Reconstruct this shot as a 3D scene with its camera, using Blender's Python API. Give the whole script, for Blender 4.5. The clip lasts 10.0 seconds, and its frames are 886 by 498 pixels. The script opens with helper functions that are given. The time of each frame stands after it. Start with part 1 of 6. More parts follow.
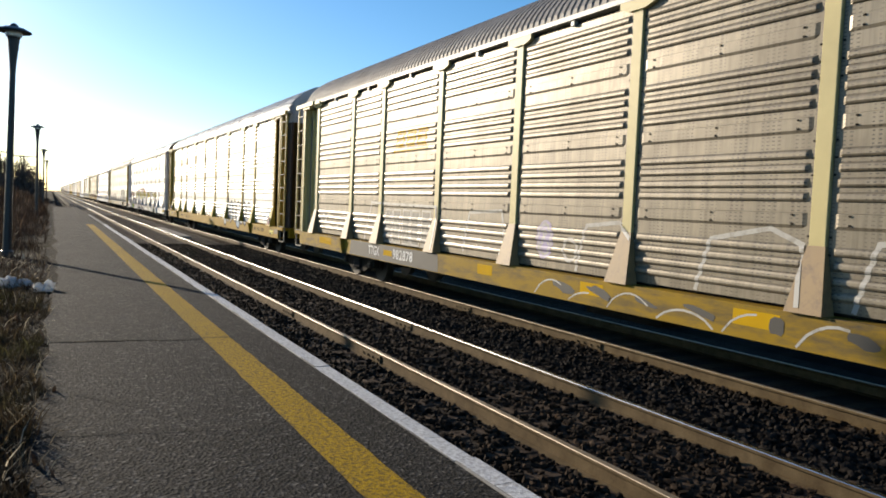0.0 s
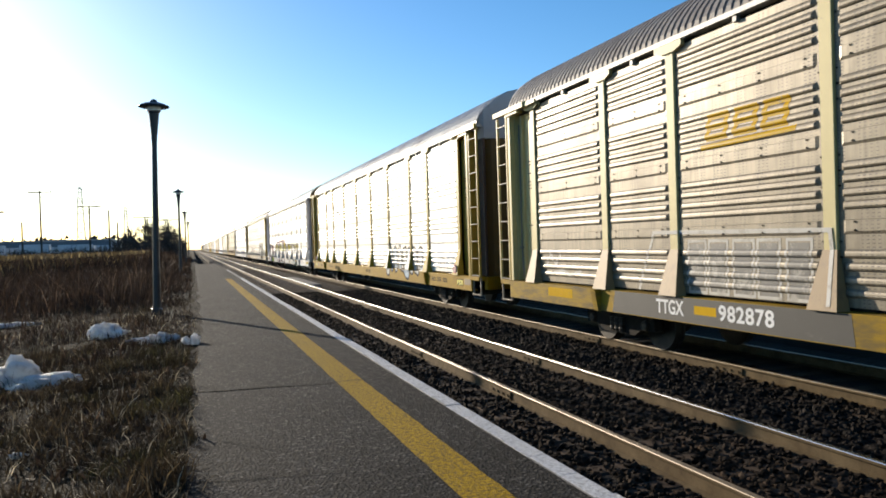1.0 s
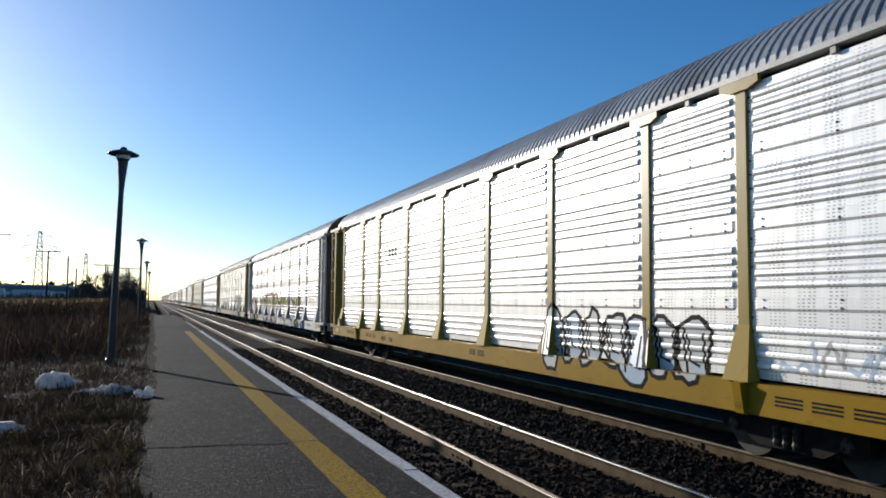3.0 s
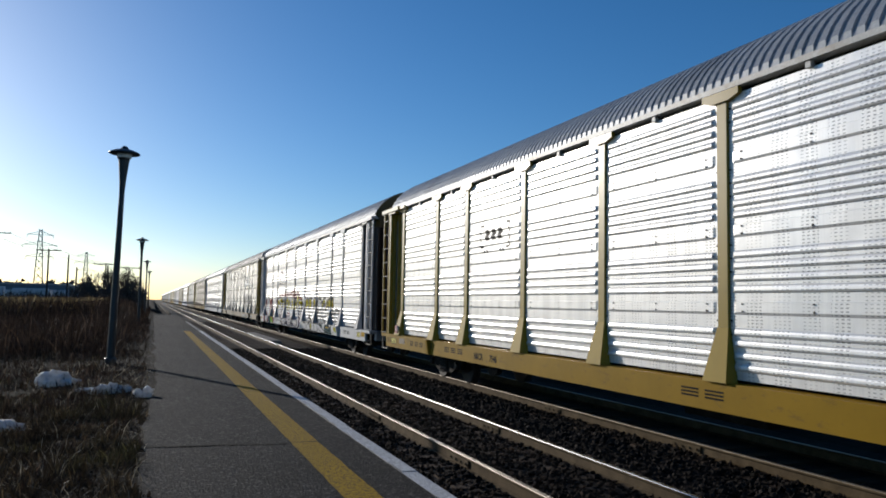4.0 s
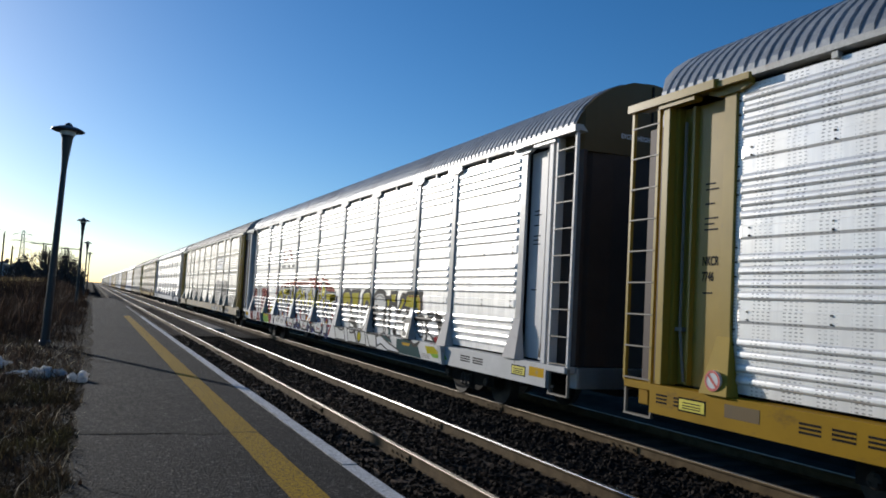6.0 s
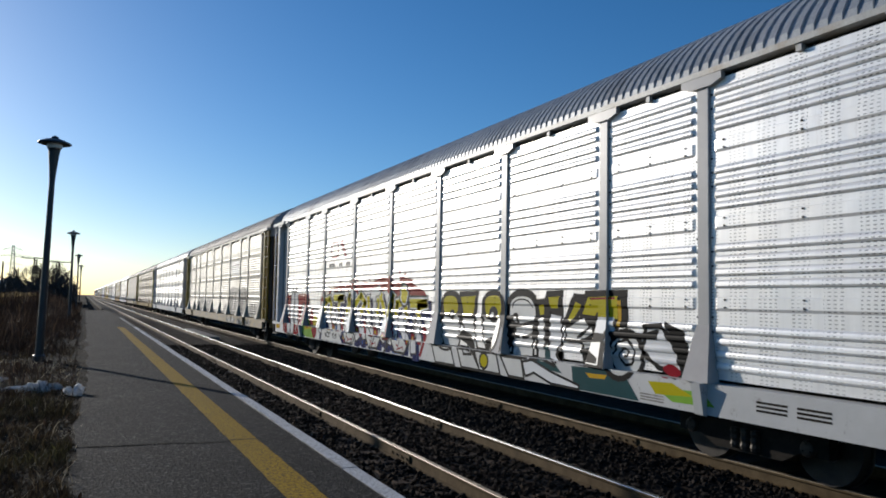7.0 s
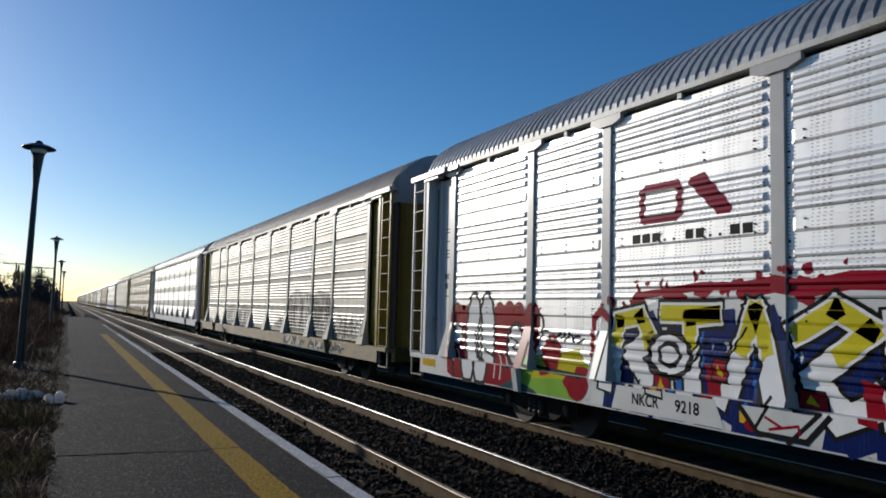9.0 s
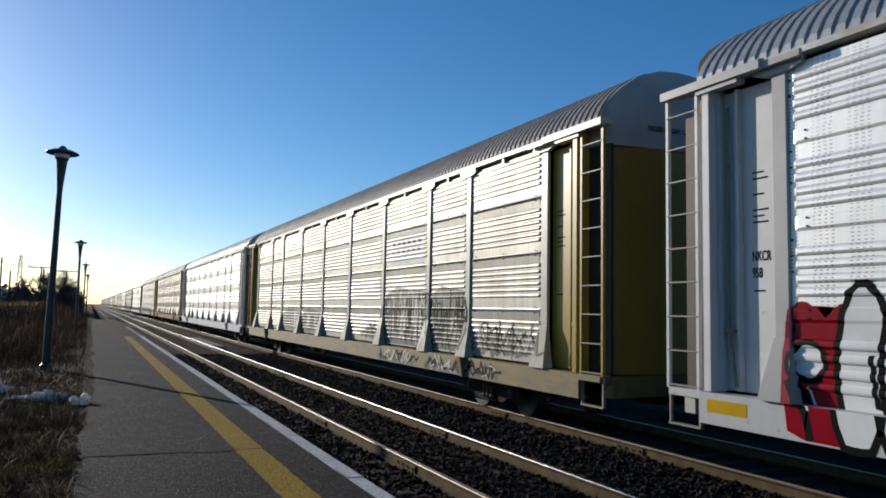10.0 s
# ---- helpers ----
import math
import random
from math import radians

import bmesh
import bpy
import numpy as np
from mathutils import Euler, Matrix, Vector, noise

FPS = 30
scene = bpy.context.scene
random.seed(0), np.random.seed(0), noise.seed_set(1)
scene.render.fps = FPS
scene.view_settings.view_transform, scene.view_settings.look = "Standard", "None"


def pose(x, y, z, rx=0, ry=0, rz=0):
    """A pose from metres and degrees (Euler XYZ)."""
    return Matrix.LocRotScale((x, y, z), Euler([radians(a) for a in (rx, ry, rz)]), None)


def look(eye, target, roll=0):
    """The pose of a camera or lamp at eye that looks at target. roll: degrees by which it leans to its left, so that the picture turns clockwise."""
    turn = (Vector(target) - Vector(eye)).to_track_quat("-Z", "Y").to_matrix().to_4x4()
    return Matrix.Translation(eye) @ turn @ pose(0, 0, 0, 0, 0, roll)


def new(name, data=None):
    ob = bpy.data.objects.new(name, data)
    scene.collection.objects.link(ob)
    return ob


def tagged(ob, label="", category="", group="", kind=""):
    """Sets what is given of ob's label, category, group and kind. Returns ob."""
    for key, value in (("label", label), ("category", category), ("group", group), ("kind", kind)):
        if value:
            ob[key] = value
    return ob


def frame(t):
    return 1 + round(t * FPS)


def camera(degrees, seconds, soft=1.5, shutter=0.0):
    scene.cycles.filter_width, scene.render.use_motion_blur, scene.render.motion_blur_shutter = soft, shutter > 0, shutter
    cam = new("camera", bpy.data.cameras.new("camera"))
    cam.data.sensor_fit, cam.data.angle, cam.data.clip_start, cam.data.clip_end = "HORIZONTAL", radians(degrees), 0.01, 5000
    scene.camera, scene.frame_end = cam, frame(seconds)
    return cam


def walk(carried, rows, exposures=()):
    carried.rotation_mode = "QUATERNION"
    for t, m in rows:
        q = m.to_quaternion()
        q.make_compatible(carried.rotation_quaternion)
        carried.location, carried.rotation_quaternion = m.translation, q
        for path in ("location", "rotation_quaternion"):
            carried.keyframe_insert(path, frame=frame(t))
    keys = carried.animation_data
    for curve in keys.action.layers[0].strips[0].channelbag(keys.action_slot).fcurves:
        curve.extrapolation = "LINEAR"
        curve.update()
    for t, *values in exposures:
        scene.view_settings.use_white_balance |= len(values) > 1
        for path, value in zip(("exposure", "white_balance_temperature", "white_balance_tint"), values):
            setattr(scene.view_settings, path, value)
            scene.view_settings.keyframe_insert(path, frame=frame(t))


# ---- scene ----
# x: across the tracks, away from the platform; y: along the tracks; z: up, 0 on the platform.
cam = camera(60.46, 10.0, 1.8)
EYE = (0.0, 0.0, 1.70)
TURNS = [
    (0.0, -27.21, -3.18, -2.44),
    (0.5, -21.93, -1.28, 0.07),
    (1.0, -18.22, -0.58, 1.82),
    (1.5, -19.42, -0.68, 1.01),
    (2.0, -20.30, 1.33, -0.87),
    (2.5, -20.84, 3.92, -0.58),
    (4.0, -20.86, 4.16, -1.05),
    (4.5, -21.02, 3.36, -2.32),
    (5.0, -21.33, 2.96, -2.41),
    (5.5, -23.47, 3.51, -3.55),
    (6.0, -24.80, 3.93, -3.20),
    (7.5, -25.12, 4.19, -0.49),
    (8.0, -25.63, 4.92, -1.00),
    (8.5, -25.97, 5.22, -1.72),
    (9.0, -26.27, 4.59, -1.44),
    (9.5, -25.14, 4.66, -0.81),
    (10.0, -24.78, 4.58, -1.05)]
EXPOSURES = [(0.0, 0.72, 8000, 10), (1.0, 0.75, 7800, 10), (1.5, 0.7, 7650, 10), (2.0, 0.6, 7550, 10), (2.5, 0.38, 7050, 10), (4.0, -0.24, 6600, 10),
             (5.0, -0.22, 6600, 10), (6.0, -0.11, 6600, 10), (7.5, -0.2, 6700, 10), (9.0, -0.26, 6700, 10), (9.5, -0.22, 6750, 10), (10.0, -0.01, 6850, 10)]
walk(cam, [(t, pose(*EYE, 90 + p, r, y)) for t, y, p, r in TURNS], EXPOSURES)

# ---- light ----
SUN_EL, SUN_AZ = 14.5, -21.5      # degrees; azimuth from the track's direction, to the right
world = bpy.data.worlds.new("sky")
scene.world = world
world.use_nodes = True
wn = world.node_tree
sky = wn.nodes.new("ShaderNodeTexSky")
sky.sky_type, sky.sun_disc = "NISHITA", False
sky.sun_elevation, sky.sun_rotation = radians(SUN_EL), radians(SUN_AZ)
sky.air_density, sky.dust_density, sky.ozone_density = 0.85, 0.3, 4.0
deep = wn.nodes.new("ShaderNodeHueSaturation")
deep.inputs["Saturation"].default_value, deep.inputs["Hue"].default_value = 1.20, 0.5015
wn.links.new(sky.outputs["Color"], deep.inputs["Color"])
wn.links.new(deep.outputs["Color"], wn.nodes["Background"].inputs["Color"])
wn.nodes["Background"].inputs["Strength"].default_value = 0.128
sun = new("sun", bpy.data.lights.new("sun", "SUN"))
sun.data.energy, sun.data.angle, sun.data.color = 4.1, radians(0.55), (1.0, 0.95, 0.88)
SUN_DIR = Vector((math.sin(radians(SUN_AZ)) * math.cos(radians(SUN_EL)), math.cos(radians(SUN_AZ)) * math.cos(radians(SUN_EL)), math.sin(radians(SUN_EL))))
sun.matrix_world = look(SUN_DIR * 60, (0, 0, 0))

# ---- materials ----
def nodes_of(name):
    m = bpy.data.materials.new(name)
    m.use_nodes = True
    nt = m.node_tree
    return m, nt, nt.nodes["Principled BSDF"]


def ramp(nt, fac, stops):
    r = nt.nodes.new("ShaderNodeValToRGB")
    while len(r.color_ramp.elements) < len(stops):
        r.color_ramp.elements.new(0.5)
    for el, (p, c) in zip(r.color_ramp.elements, stops):
        el.position, el.color = p, (*c, 1) if len(c) == 3 else c
    nt.links.new(fac, r.inputs["Fac"])
    return r.outputs["Color"]


def tex(nt, vec, scale, detail=4.0, rough=0.6, stretch=None):
    if stretch:
        mp = nt.nodes.new("ShaderNodeMapping")
        mp.inputs["Scale"].default_value = stretch
        nt.links.new(vec, mp.inputs["Vector"])
        vec = mp.outputs["Vector"]
    n = nt.nodes.new("ShaderNodeTexNoise")
    n.inputs["Scale"].default_value, n.inputs["Detail"].default_value, n.inputs["Roughness"].default_value = scale, detail, rough
    nt.links.new(vec, n.inputs["Vector"])
    return n.outputs["Fac"]


def mix(nt, fac, a, b, mode="MIX"):
    n = nt.nodes.new("ShaderNodeMix")
    n.data_type, n.blend_type = "RGBA", mode
    for sock, v in ((n.inputs[0], fac), (n.inputs[6], a), (n.inputs[7], b)):
        if hasattr(v, "links"):
            nt.links.new(v, sock)
        else:
            sock.default_value = v if isinstance(v, float) else (*v, 1)
    return n.outputs[2]


def calc(nt, op, a, b=0.0):
    n = nt.nodes.new("ShaderNodeMath")
    n.operation = op
    for sock, v in ((n.inputs[0], a), (n.inputs[1], b)):
        if hasattr(v, "links"):
            nt.links.new(v, sock)
        else:
            sock.default_value = v
    return n.outputs[0]


def bump(nt, bsdf, height, strength, dist):
    b = nt.nodes.new("ShaderNodeBump")
    b.inputs["Strength"].default_value, b.inputs["Distance"].default_value = strength, dist
    nt.links.new(height, b.inputs["Height"])
    nt.links.new(b.outputs["Normal"], bsdf.inputs["Normal"])


def coords(nt):
    """Object space, shifted by chance from object to object."""
    a = nt.nodes.new("ShaderNodeVectorMath")
    a.operation = "ADD"
    nt.links.new(nt.nodes.new("ShaderNodeTexCoord").outputs["Object"], a.inputs[0])
    nt.links.new(calc(nt, "MULTIPLY", nt.nodes.new("ShaderNodeObjectInfo").outputs["Random"], 53.0), a.inputs[1])
    return a.outputs[0]


def surface(name, dark, light, scale=6.0, rough=0.7, metal=0.0, grain=60.0, relief=0.15, dist=0.004, stains=None, stain_scale=0.8, stretch=None, island=0.0):
    """A worn surface: two colours at a coarse scale, a finer grain, and stains."""
    m, nt, bsdf = nodes_of(name)
    co = coords(nt)
    col = ramp(nt, tex(nt, co, scale, 5.0, 0.65, stretch), [(0.3, dark), (0.7, light)])
    fine = tex(nt, co, grain, 3.0, 0.6)
    col = mix(nt, 0.35, col, ramp(nt, fine, [(0.3, (0.35, 0.35, 0.35)), (0.7, (1.0, 1.0, 1.0))]), "MULTIPLY")
    if stains:
        mask = ramp(nt, tex(nt, co, stain_scale, 6.0, 0.7, stretch), [(0.52, (0, 0, 0)), (0.68, (1, 1, 1))])
        col = mix(nt, mask, col, stains)
    if island:
        g = nt.nodes.new("ShaderNodeNewGeometry")
        col = mix(nt, island, col, ramp(nt, g.outputs["Random Per Island"], [(0.0, (0.2, 0.2, 0.2)), (1.0, (1.5, 1.45, 1.4))]), "MULTIPLY")
    nt.links.new(col, bsdf.inputs["Base Color"])
    bsdf.inputs["Roughness"].default_value, bsdf.inputs["Metallic"].default_value = rough, metal
    if rough > 0.78:
        bsdf.inputs["Specular IOR Level"].default_value = 0.08
    bump(nt, bsdf, fine, relief, dist)
    return m


def leafy(name, dark, light, scale, green=None):
    """Dry leaves and stalks, which let some light through."""
    m, nt, bsdf = nodes_of(name)
    co = coords(nt)
    g = nt.nodes.new("ShaderNodeNewGeometry")
    col = ramp(nt, tex(nt, co, scale, 5.0, 0.7), [(0.32, dark), (0.68, light)])
    if green:
        col = mix(nt, ramp(nt, tex(nt, co, scale * 0.6, 4.0, 0.6), [(0.52, (0, 0, 0)), (0.66, (0.8, 0.8, 0.8))]), col, green)
    col = mix(nt, 0.9, col, ramp(nt, g.outputs["Random Per Island"], [(0.0, (0.2, 0.18, 0.17)), (0.75, (0.9, 0.9, 0.9)), (0.92, (1.6, 1.55, 1.45)), (1.0, (3.6, 3.4, 3.1))]), "MULTIPLY")
    nt.links.new(col, bsdf.inputs["Base Color"])
    bsdf.inputs["Roughness"].default_value, bsdf.inputs["Specular IOR Level"].default_value = 0.7, 0.15
    tr = nt.nodes.new("ShaderNodeBsdfTranslucent")
    nt.links.new(col, tr.inputs["Color"])
    mx = nt.nodes.new("ShaderNodeMixShader")
    mx.inputs[0].default_value = 0.3
    nt.links.new(bsdf.outputs[0], mx.inputs[1])
    nt.links.new(tr.outputs[0], mx.inputs[2])
    nt.links.new(mx.outputs[0], nt.nodes["Material Output"].inputs["Surface"])
    return m


def panel_metal(name, light, dark, dirt, rough=0.42, metal=0.65, holes=0.8):
    """Galvanised side sheet, with rows of small punched slots, streaks and dirt."""
    m, nt, bsdf = nodes_of(name)
    co = coords(nt)
    streak = tex(nt, co, 2.0, 6.0, 0.7, (1.0, 6.0, 0.3))
    blotch = tex(nt, co, 0.9, 5.0, 0.65)
    col = ramp(nt, streak, [(0.34, dark), (0.58, light)])
    col = mix(nt, ramp(nt, tex(nt, co, 1.4, 7.0, 0.8, (1.0, 3.0, 0.5)), [(0.60, (0, 0, 0)), (0.78, (0.55, 0.55, 0.55))]), col, (0.20, 0.14, 0.09))
    col = mix(nt, ramp(nt, blotch, [(0.42, (0, 0, 0)), (0.75, (0.85, 0.85, 0.85))]), col, dirt)
    sx = nt.nodes.new("ShaderNodeSeparateXYZ")
    nt.links.new(nt.nodes.new("ShaderNodeTexCoord").outputs["Object"], sx.inputs[0])
    y, z = sx.outputs["Y"], sx.outputs["Z"]
    slot = calc(nt, "LESS_THAN", calc(nt, "FRACT", calc(nt, "MULTIPLY", y, 14.0)), 0.5)
    row = calc(nt, "LESS_THAN", calc(nt, "FRACT", calc(nt, "MULTIPLY", z, 25.0)), 0.27)
    bunch = calc(nt, "LESS_THAN", calc(nt, "FRACT", calc(nt, "MULTIPLY", y, 2.43)), 0.62)
    hole = calc(nt, "MULTIPLY", calc(nt, "MULTIPLY", slot, row), bunch)
    hole = calc(nt, "MULTIPLY", hole, ramp(nt, tex(nt, co, 1.7, 3.0, 0.6), [(0.35, (0.25, 0.25, 0.25)), (0.6, (1, 1, 1))]))
    col = mix(nt, calc(nt, "MULTIPLY", hole, holes), col, (0.03, 0.03, 0.03))
    nt.links.new(col, bsdf.inputs["Base Color"])
    bsdf.inputs["Metallic"].default_value = metal
    rr = calc(nt, "ADD", calc(nt, "MULTIPLY", blotch, 0.3), rough - 0.15)
    nt.links.new(rr, bsdf.inputs["Roughness"])
    bump(nt, bsdf, tex(nt, co, 3.0, 3.0, 0.5), 0.25, 0.02)
    return m


def paint(name, color, rough=0.5, wear=(0.25, 0.2, 0.15), amount=0.62, metal=0.0, stretch=None, soft=0.08, spec=0.5):
    m, nt, bsdf = nodes_of(name)
    co = coords(nt)
    bsdf.inputs["Specular IOR Level"].default_value = spec
    col = mix(nt, ramp(nt, tex(nt, co, 1.3, 5.0, 0.65), [(0.3, (0, 0, 0)), (0.8, (0.6, 0.6, 0.6))]), color, tuple(c * 0.6 for c in color))
    worn = ramp(nt, tex(nt, co, 5.0, 7.0, 0.75, stretch), [(amount, (0, 0, 0)), (amount + soft, (1, 1, 1))])
    col = mix(nt, worn, col, wear)
    nt.links.new(col, bsdf.inputs["Base Color"])
    bsdf.inputs["Roughness"].default_value, bsdf.inputs["Metallic"].default_value = rough, metal
    bump(nt, bsdf, tex(nt, co, 30.0, 3.0), 0.1, 0.004)
    return m


M = {
    "asphalt": None,
    "asphalt_patch": surface("asphalt_patch", (0.012, 0.012, 0.011), (0.025, 0.024, 0.023), 3.0, 0.9),
    "yellow_line": None,
    "white_line": None,
    "concrete": surface("concrete", (0.16, 0.15, 0.14), (0.3, 0.29, 0.27), 3.0, 0.85, 0, 70.0, 0.4),
    "ballast": surface("ballast", (0.014, 0.011, 0.009), (0.04, 0.033, 0.027), 14.0, 0.8, 0, 28.0, 1.0, 0.05, (0.05, 0.035, 0.025), 0.9),
    "stone": surface("stone", (0.009, 0.007, 0.006), (0.036, 0.030, 0.026), 9.0, 0.85, 0, 40.0, 0.3, 0.004, (0.035, 0.025, 0.018), 1.1, None, 0.9),
    "stone_brown": surface("stone_brown", (0.011, 0.007, 0.005), (0.042, 0.029, 0.020), 5.0, 0.85, 0, 40.0, 0.3, 0.004, (0.05, 0.03, 0.018), 1.1, None, 0.9),
    "tie": surface("tie", (0.04, 0.028, 0.02), (0.1, 0.07, 0.05), 5.0, 0.85, 0, 50.0, 0.5, 0.006, None, 0.8, (6.0, 0.6, 1.0)),
    "rail_side": surface("rail_side", (0.075, 0.05, 0.026), (0.15, 0.108, 0.06), 4.0, 0.8, 0.0, 60.0, 0.3),
    "rail_top": surface("rail_top", (0.45, 0.44, 0.43), (0.7, 0.69, 0.68), 2.0, 0.22, 1.0, 50.0, 0.05, 0.002, None, 0.8, (1.0, 0.1, 1.0)),
    "rail_rust": surface("rail_rust", (0.17, 0.125, 0.08), (0.28, 0.22, 0.15), 3.0, 0.5, 0.35, 50.0, 0.15),
    # Soil colour darkened so gaps between the blades read as shade.
    "soil": surface("soil", (0.006, 0.0045, 0.003), (0.024, 0.0175, 0.011), 3.0, 0.95, 0, 26.0, 1.0, 0.12, (0.018, 0.017, 0.007), 0.7),
    "grass": leafy("dead_grass_leaf", (0.022, 0.016, 0.010), (0.085, 0.063, 0.037), 1.3, (0.05, 0.05, 0.018)),
    "weeds": leafy("weed_stalk", (0.024, 0.0165, 0.012), (0.078, 0.053, 0.038), 0.5),
    "reeds": leafy("reed_leaf", (0.15, 0.108, 0.052), (0.30, 0.225, 0.115), 0.3),
    "bark": surface("bark", (0.03, 0.024, 0.02), (0.075, 0.06, 0.05), 4.0, 0.9, 0, 30.0, 0.6, 0.02),
    "twigs": surface("twigs", (0.055, 0.045, 0.038), (0.11, 0.09, 0.075), 1.0, 0.9),
    "snow": None,
    "lamp_paint": paint("lamp_paint", (0.018, 0.022, 0.025), 0.45, (0.06, 0.055, 0.05), 0.66),
    "lamp_glass": surface("lamp_glass", (0.6, 0.6, 0.58), (0.75, 0.75, 0.72), 3.0, 0.3),
    "wood_pole": surface("wood_pole", (0.06, 0.045, 0.035), (0.12, 0.095, 0.075), 4.0, 0.9, 0, 40.0, 0.4, 0.01, None, 0.8, (1.0, 1.0, 0.1)),
    "galvanised": surface("galvanised", (0.28, 0.29, 0.30), (0.42, 0.43, 0.44), 3.0, 0.5, 0.6),
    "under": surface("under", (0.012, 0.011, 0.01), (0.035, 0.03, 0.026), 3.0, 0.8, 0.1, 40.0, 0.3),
    "wheel": surface("wheel", (0.03, 0.026, 0.023), (0.07, 0.06, 0.05), 4.0, 0.6, 0.5),
    "tread": surface("tread", (0.4, 0.39, 0.37), (0.6, 0.59, 0.57), 4.0, 0.3, 1.0),
    "roof": surface("roof_sheet", (0.27, 0.295, 0.32), (0.38, 0.40, 0.425), 0.7, 0.5, 0.2, 30.0, 0.1, 0.004, (0.16, 0.165, 0.17), 0.5),
    "roof_dull": surface("roof_sheet_dull", (0.15, 0.14, 0.135), (0.24, 0.225, 0.215), 0.7, 0.65, 0.1, 30.0, 0.1, 0.004, (0.14, 0.12, 0.11), 0.5),
    "rail_cap": surface("eave_sheet", (0.36, 0.36, 0.34), (0.52, 0.52, 0.50), 1.0, 0.55, 0.2, 30.0, 0.1, 0.004, (0.28, 0.24, 0.19), 0.9),
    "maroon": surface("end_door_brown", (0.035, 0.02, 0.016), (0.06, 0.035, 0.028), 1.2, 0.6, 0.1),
    # Dirty yellow, its colour darkened for the shade between the cars.
    "end_yellow_shaded": paint("end_door_yellow", (0.105, 0.058, 0.005), 0.55, (0.06, 0.035, 0.02), 0.6, 0.0, (1.0, 1.0, 0.4), 0.2),
    "end_grey": paint("end_cap_grey", (0.40, 0.40, 0.40), 0.55, (0.2, 0.18, 0.15), 0.64),
    "ladder": paint("ladder_steel", (0.24, 0.21, 0.17), 0.5, (0.1, 0.07, 0.05), 0.58),
    "black": paint("black_paint", (0.004, 0.004, 0.0045), 0.5, (0.015, 0.015, 0.015), 0.72, 0.0, None, 0.08, 0.06),
    "white": paint("white_paint", (0.80, 0.79, 0.77), 0.27, (0.5, 0.48, 0.45), 0.66, 0.0, None, 0.15, 0.22),
    "ghost": paint("faded_white_paint", (0.46, 0.44, 0.40), 0.6, (0.3, 0.28, 0.24), 0.52),
    "ghost_dark": paint("faded_dark_paint", (0.16, 0.15, 0.135), 0.6, (0.3, 0.28, 0.24), 0.52),
    "tag_haze": paint("thin_grey_spray_paint", (0.075, 0.08, 0.068), 0.55, (0.26, 0.25, 0.215), 0.52, 0.0, None, 0.12, 0.3),
    "lilac": paint("faded_lilac_paint", (0.36, 0.30, 0.46), 0.6, (0.3, 0.28, 0.26), 0.55),
    "orange": paint("orange_paint", (0.62, 0.36, 0.018), 0.27, (0.35, 0.27, 0.13), 0.6, 0.0, None, 0.08, 0.22),
    "red": paint("red_paint", (0.28, 0.001, 0.012), 0.27, (0.16, 0.006, 0.012), 0.64, 0.0, None, 0.2, 0.22),
    "logo_red": paint("logo_red_paint", (0.26, 0.010, 0.03), 0.27, (0.3, 0.15, 0.15), 0.74, 0.0, None, 0.08, 0.22),
    "lime": paint("yellow_green_paint", (0.50, 0.42, 0.008), 0.27, (0.6, 0.58, 0.3), 0.66, 0.0, None, 0.25, 0.22),
    "blue": paint("dark_blue_paint", (0.003, 0.012, 0.09), 0.27, (0.012, 0.06, 0.26), 0.54, 0.0, (6.0, 6.0, 0.4), 0.2, 0.22),
    "sky_blue": paint("bright_blue_paint", (0.02, 0.13, 0.42), 0.27, (0.01, 0.04, 0.16), 0.6, 0.0, None, 0.2, 0.22),
    "teal": paint("dark_teal_paint", (0.02, 0.07, 0.075), 0.27, (0.06, 0.09, 0.09), 0.7, 0.0, None, 0.08, 0.22),
    "green": paint("green_paint", (0.22, 0.42, 0.05), 0.27, (0.2, 0.3, 0.1), 0.72, 0.0, None, 0.08, 0.22),
    "silver": paint("silver_spray_paint", (0.58, 0.58, 0.56), 0.40, (0.36, 0.36, 0.35), 0.60, 0.15, (2.0, 2.0, 0.8), 0.25, 0.22),
    "yellow": paint("yellow_spray_paint", (0.62, 0.52, 0.02), 0.27, (0.7, 0.68, 0.4), 0.62, 0.0, None, 0.25, 0.22),
    "pale_blue": paint("pale_blue_paint", (0.55, 0.64, 0.72), 0.27, (0.5, 0.5, 0.22), 0.7, 0.0, None, 0.08, 0.5),
    "pink_sign": paint("red_sign_paint", (0.62, 0.12, 0.10), 0.5, (0.6, 0.5, 0.45), 0.68),
    "yellow_sign": paint("yellow_sign_paint", (0.72, 0.62, 0.05), 0.5, (0.3, 0.3, 0.1), 0.7),
    "foot_brown": paint("rusty_foot_paint", (0.30, 0.19, 0.085), 0.6, (0.16, 0.10, 0.06), 0.5, 0.0, None, 0.2),
    "end_mustard": paint("end_door_mustard", (0.30, 0.185, 0.014), 0.5, (0.08, 0.05, 0.025), 0.6, 0.0, (1.0, 1.0, 0.4), 0.2),
    "door_white": paint("white_door_paint", (0.62, 0.61, 0.60), 0.5, (0.35, 0.32, 0.29), 0.66),
    "dark_patch": paint("dark_grey_patch_paint", (0.05, 0.047, 0.042), 0.7, (0.15, 0.14, 0.12), 0.6, 0.0, (1.0, 0.4, 1.0), 0.2),
    "straw": leafy("pale_straw", (0.24, 0.205, 0.145), (0.46, 0.41, 0.32), 1.0),
    "warehouse": surface("warehouse_sheet", (0.12, 0.15, 0.19), (0.16, 0.19, 0.23), 0.4, 0.7),
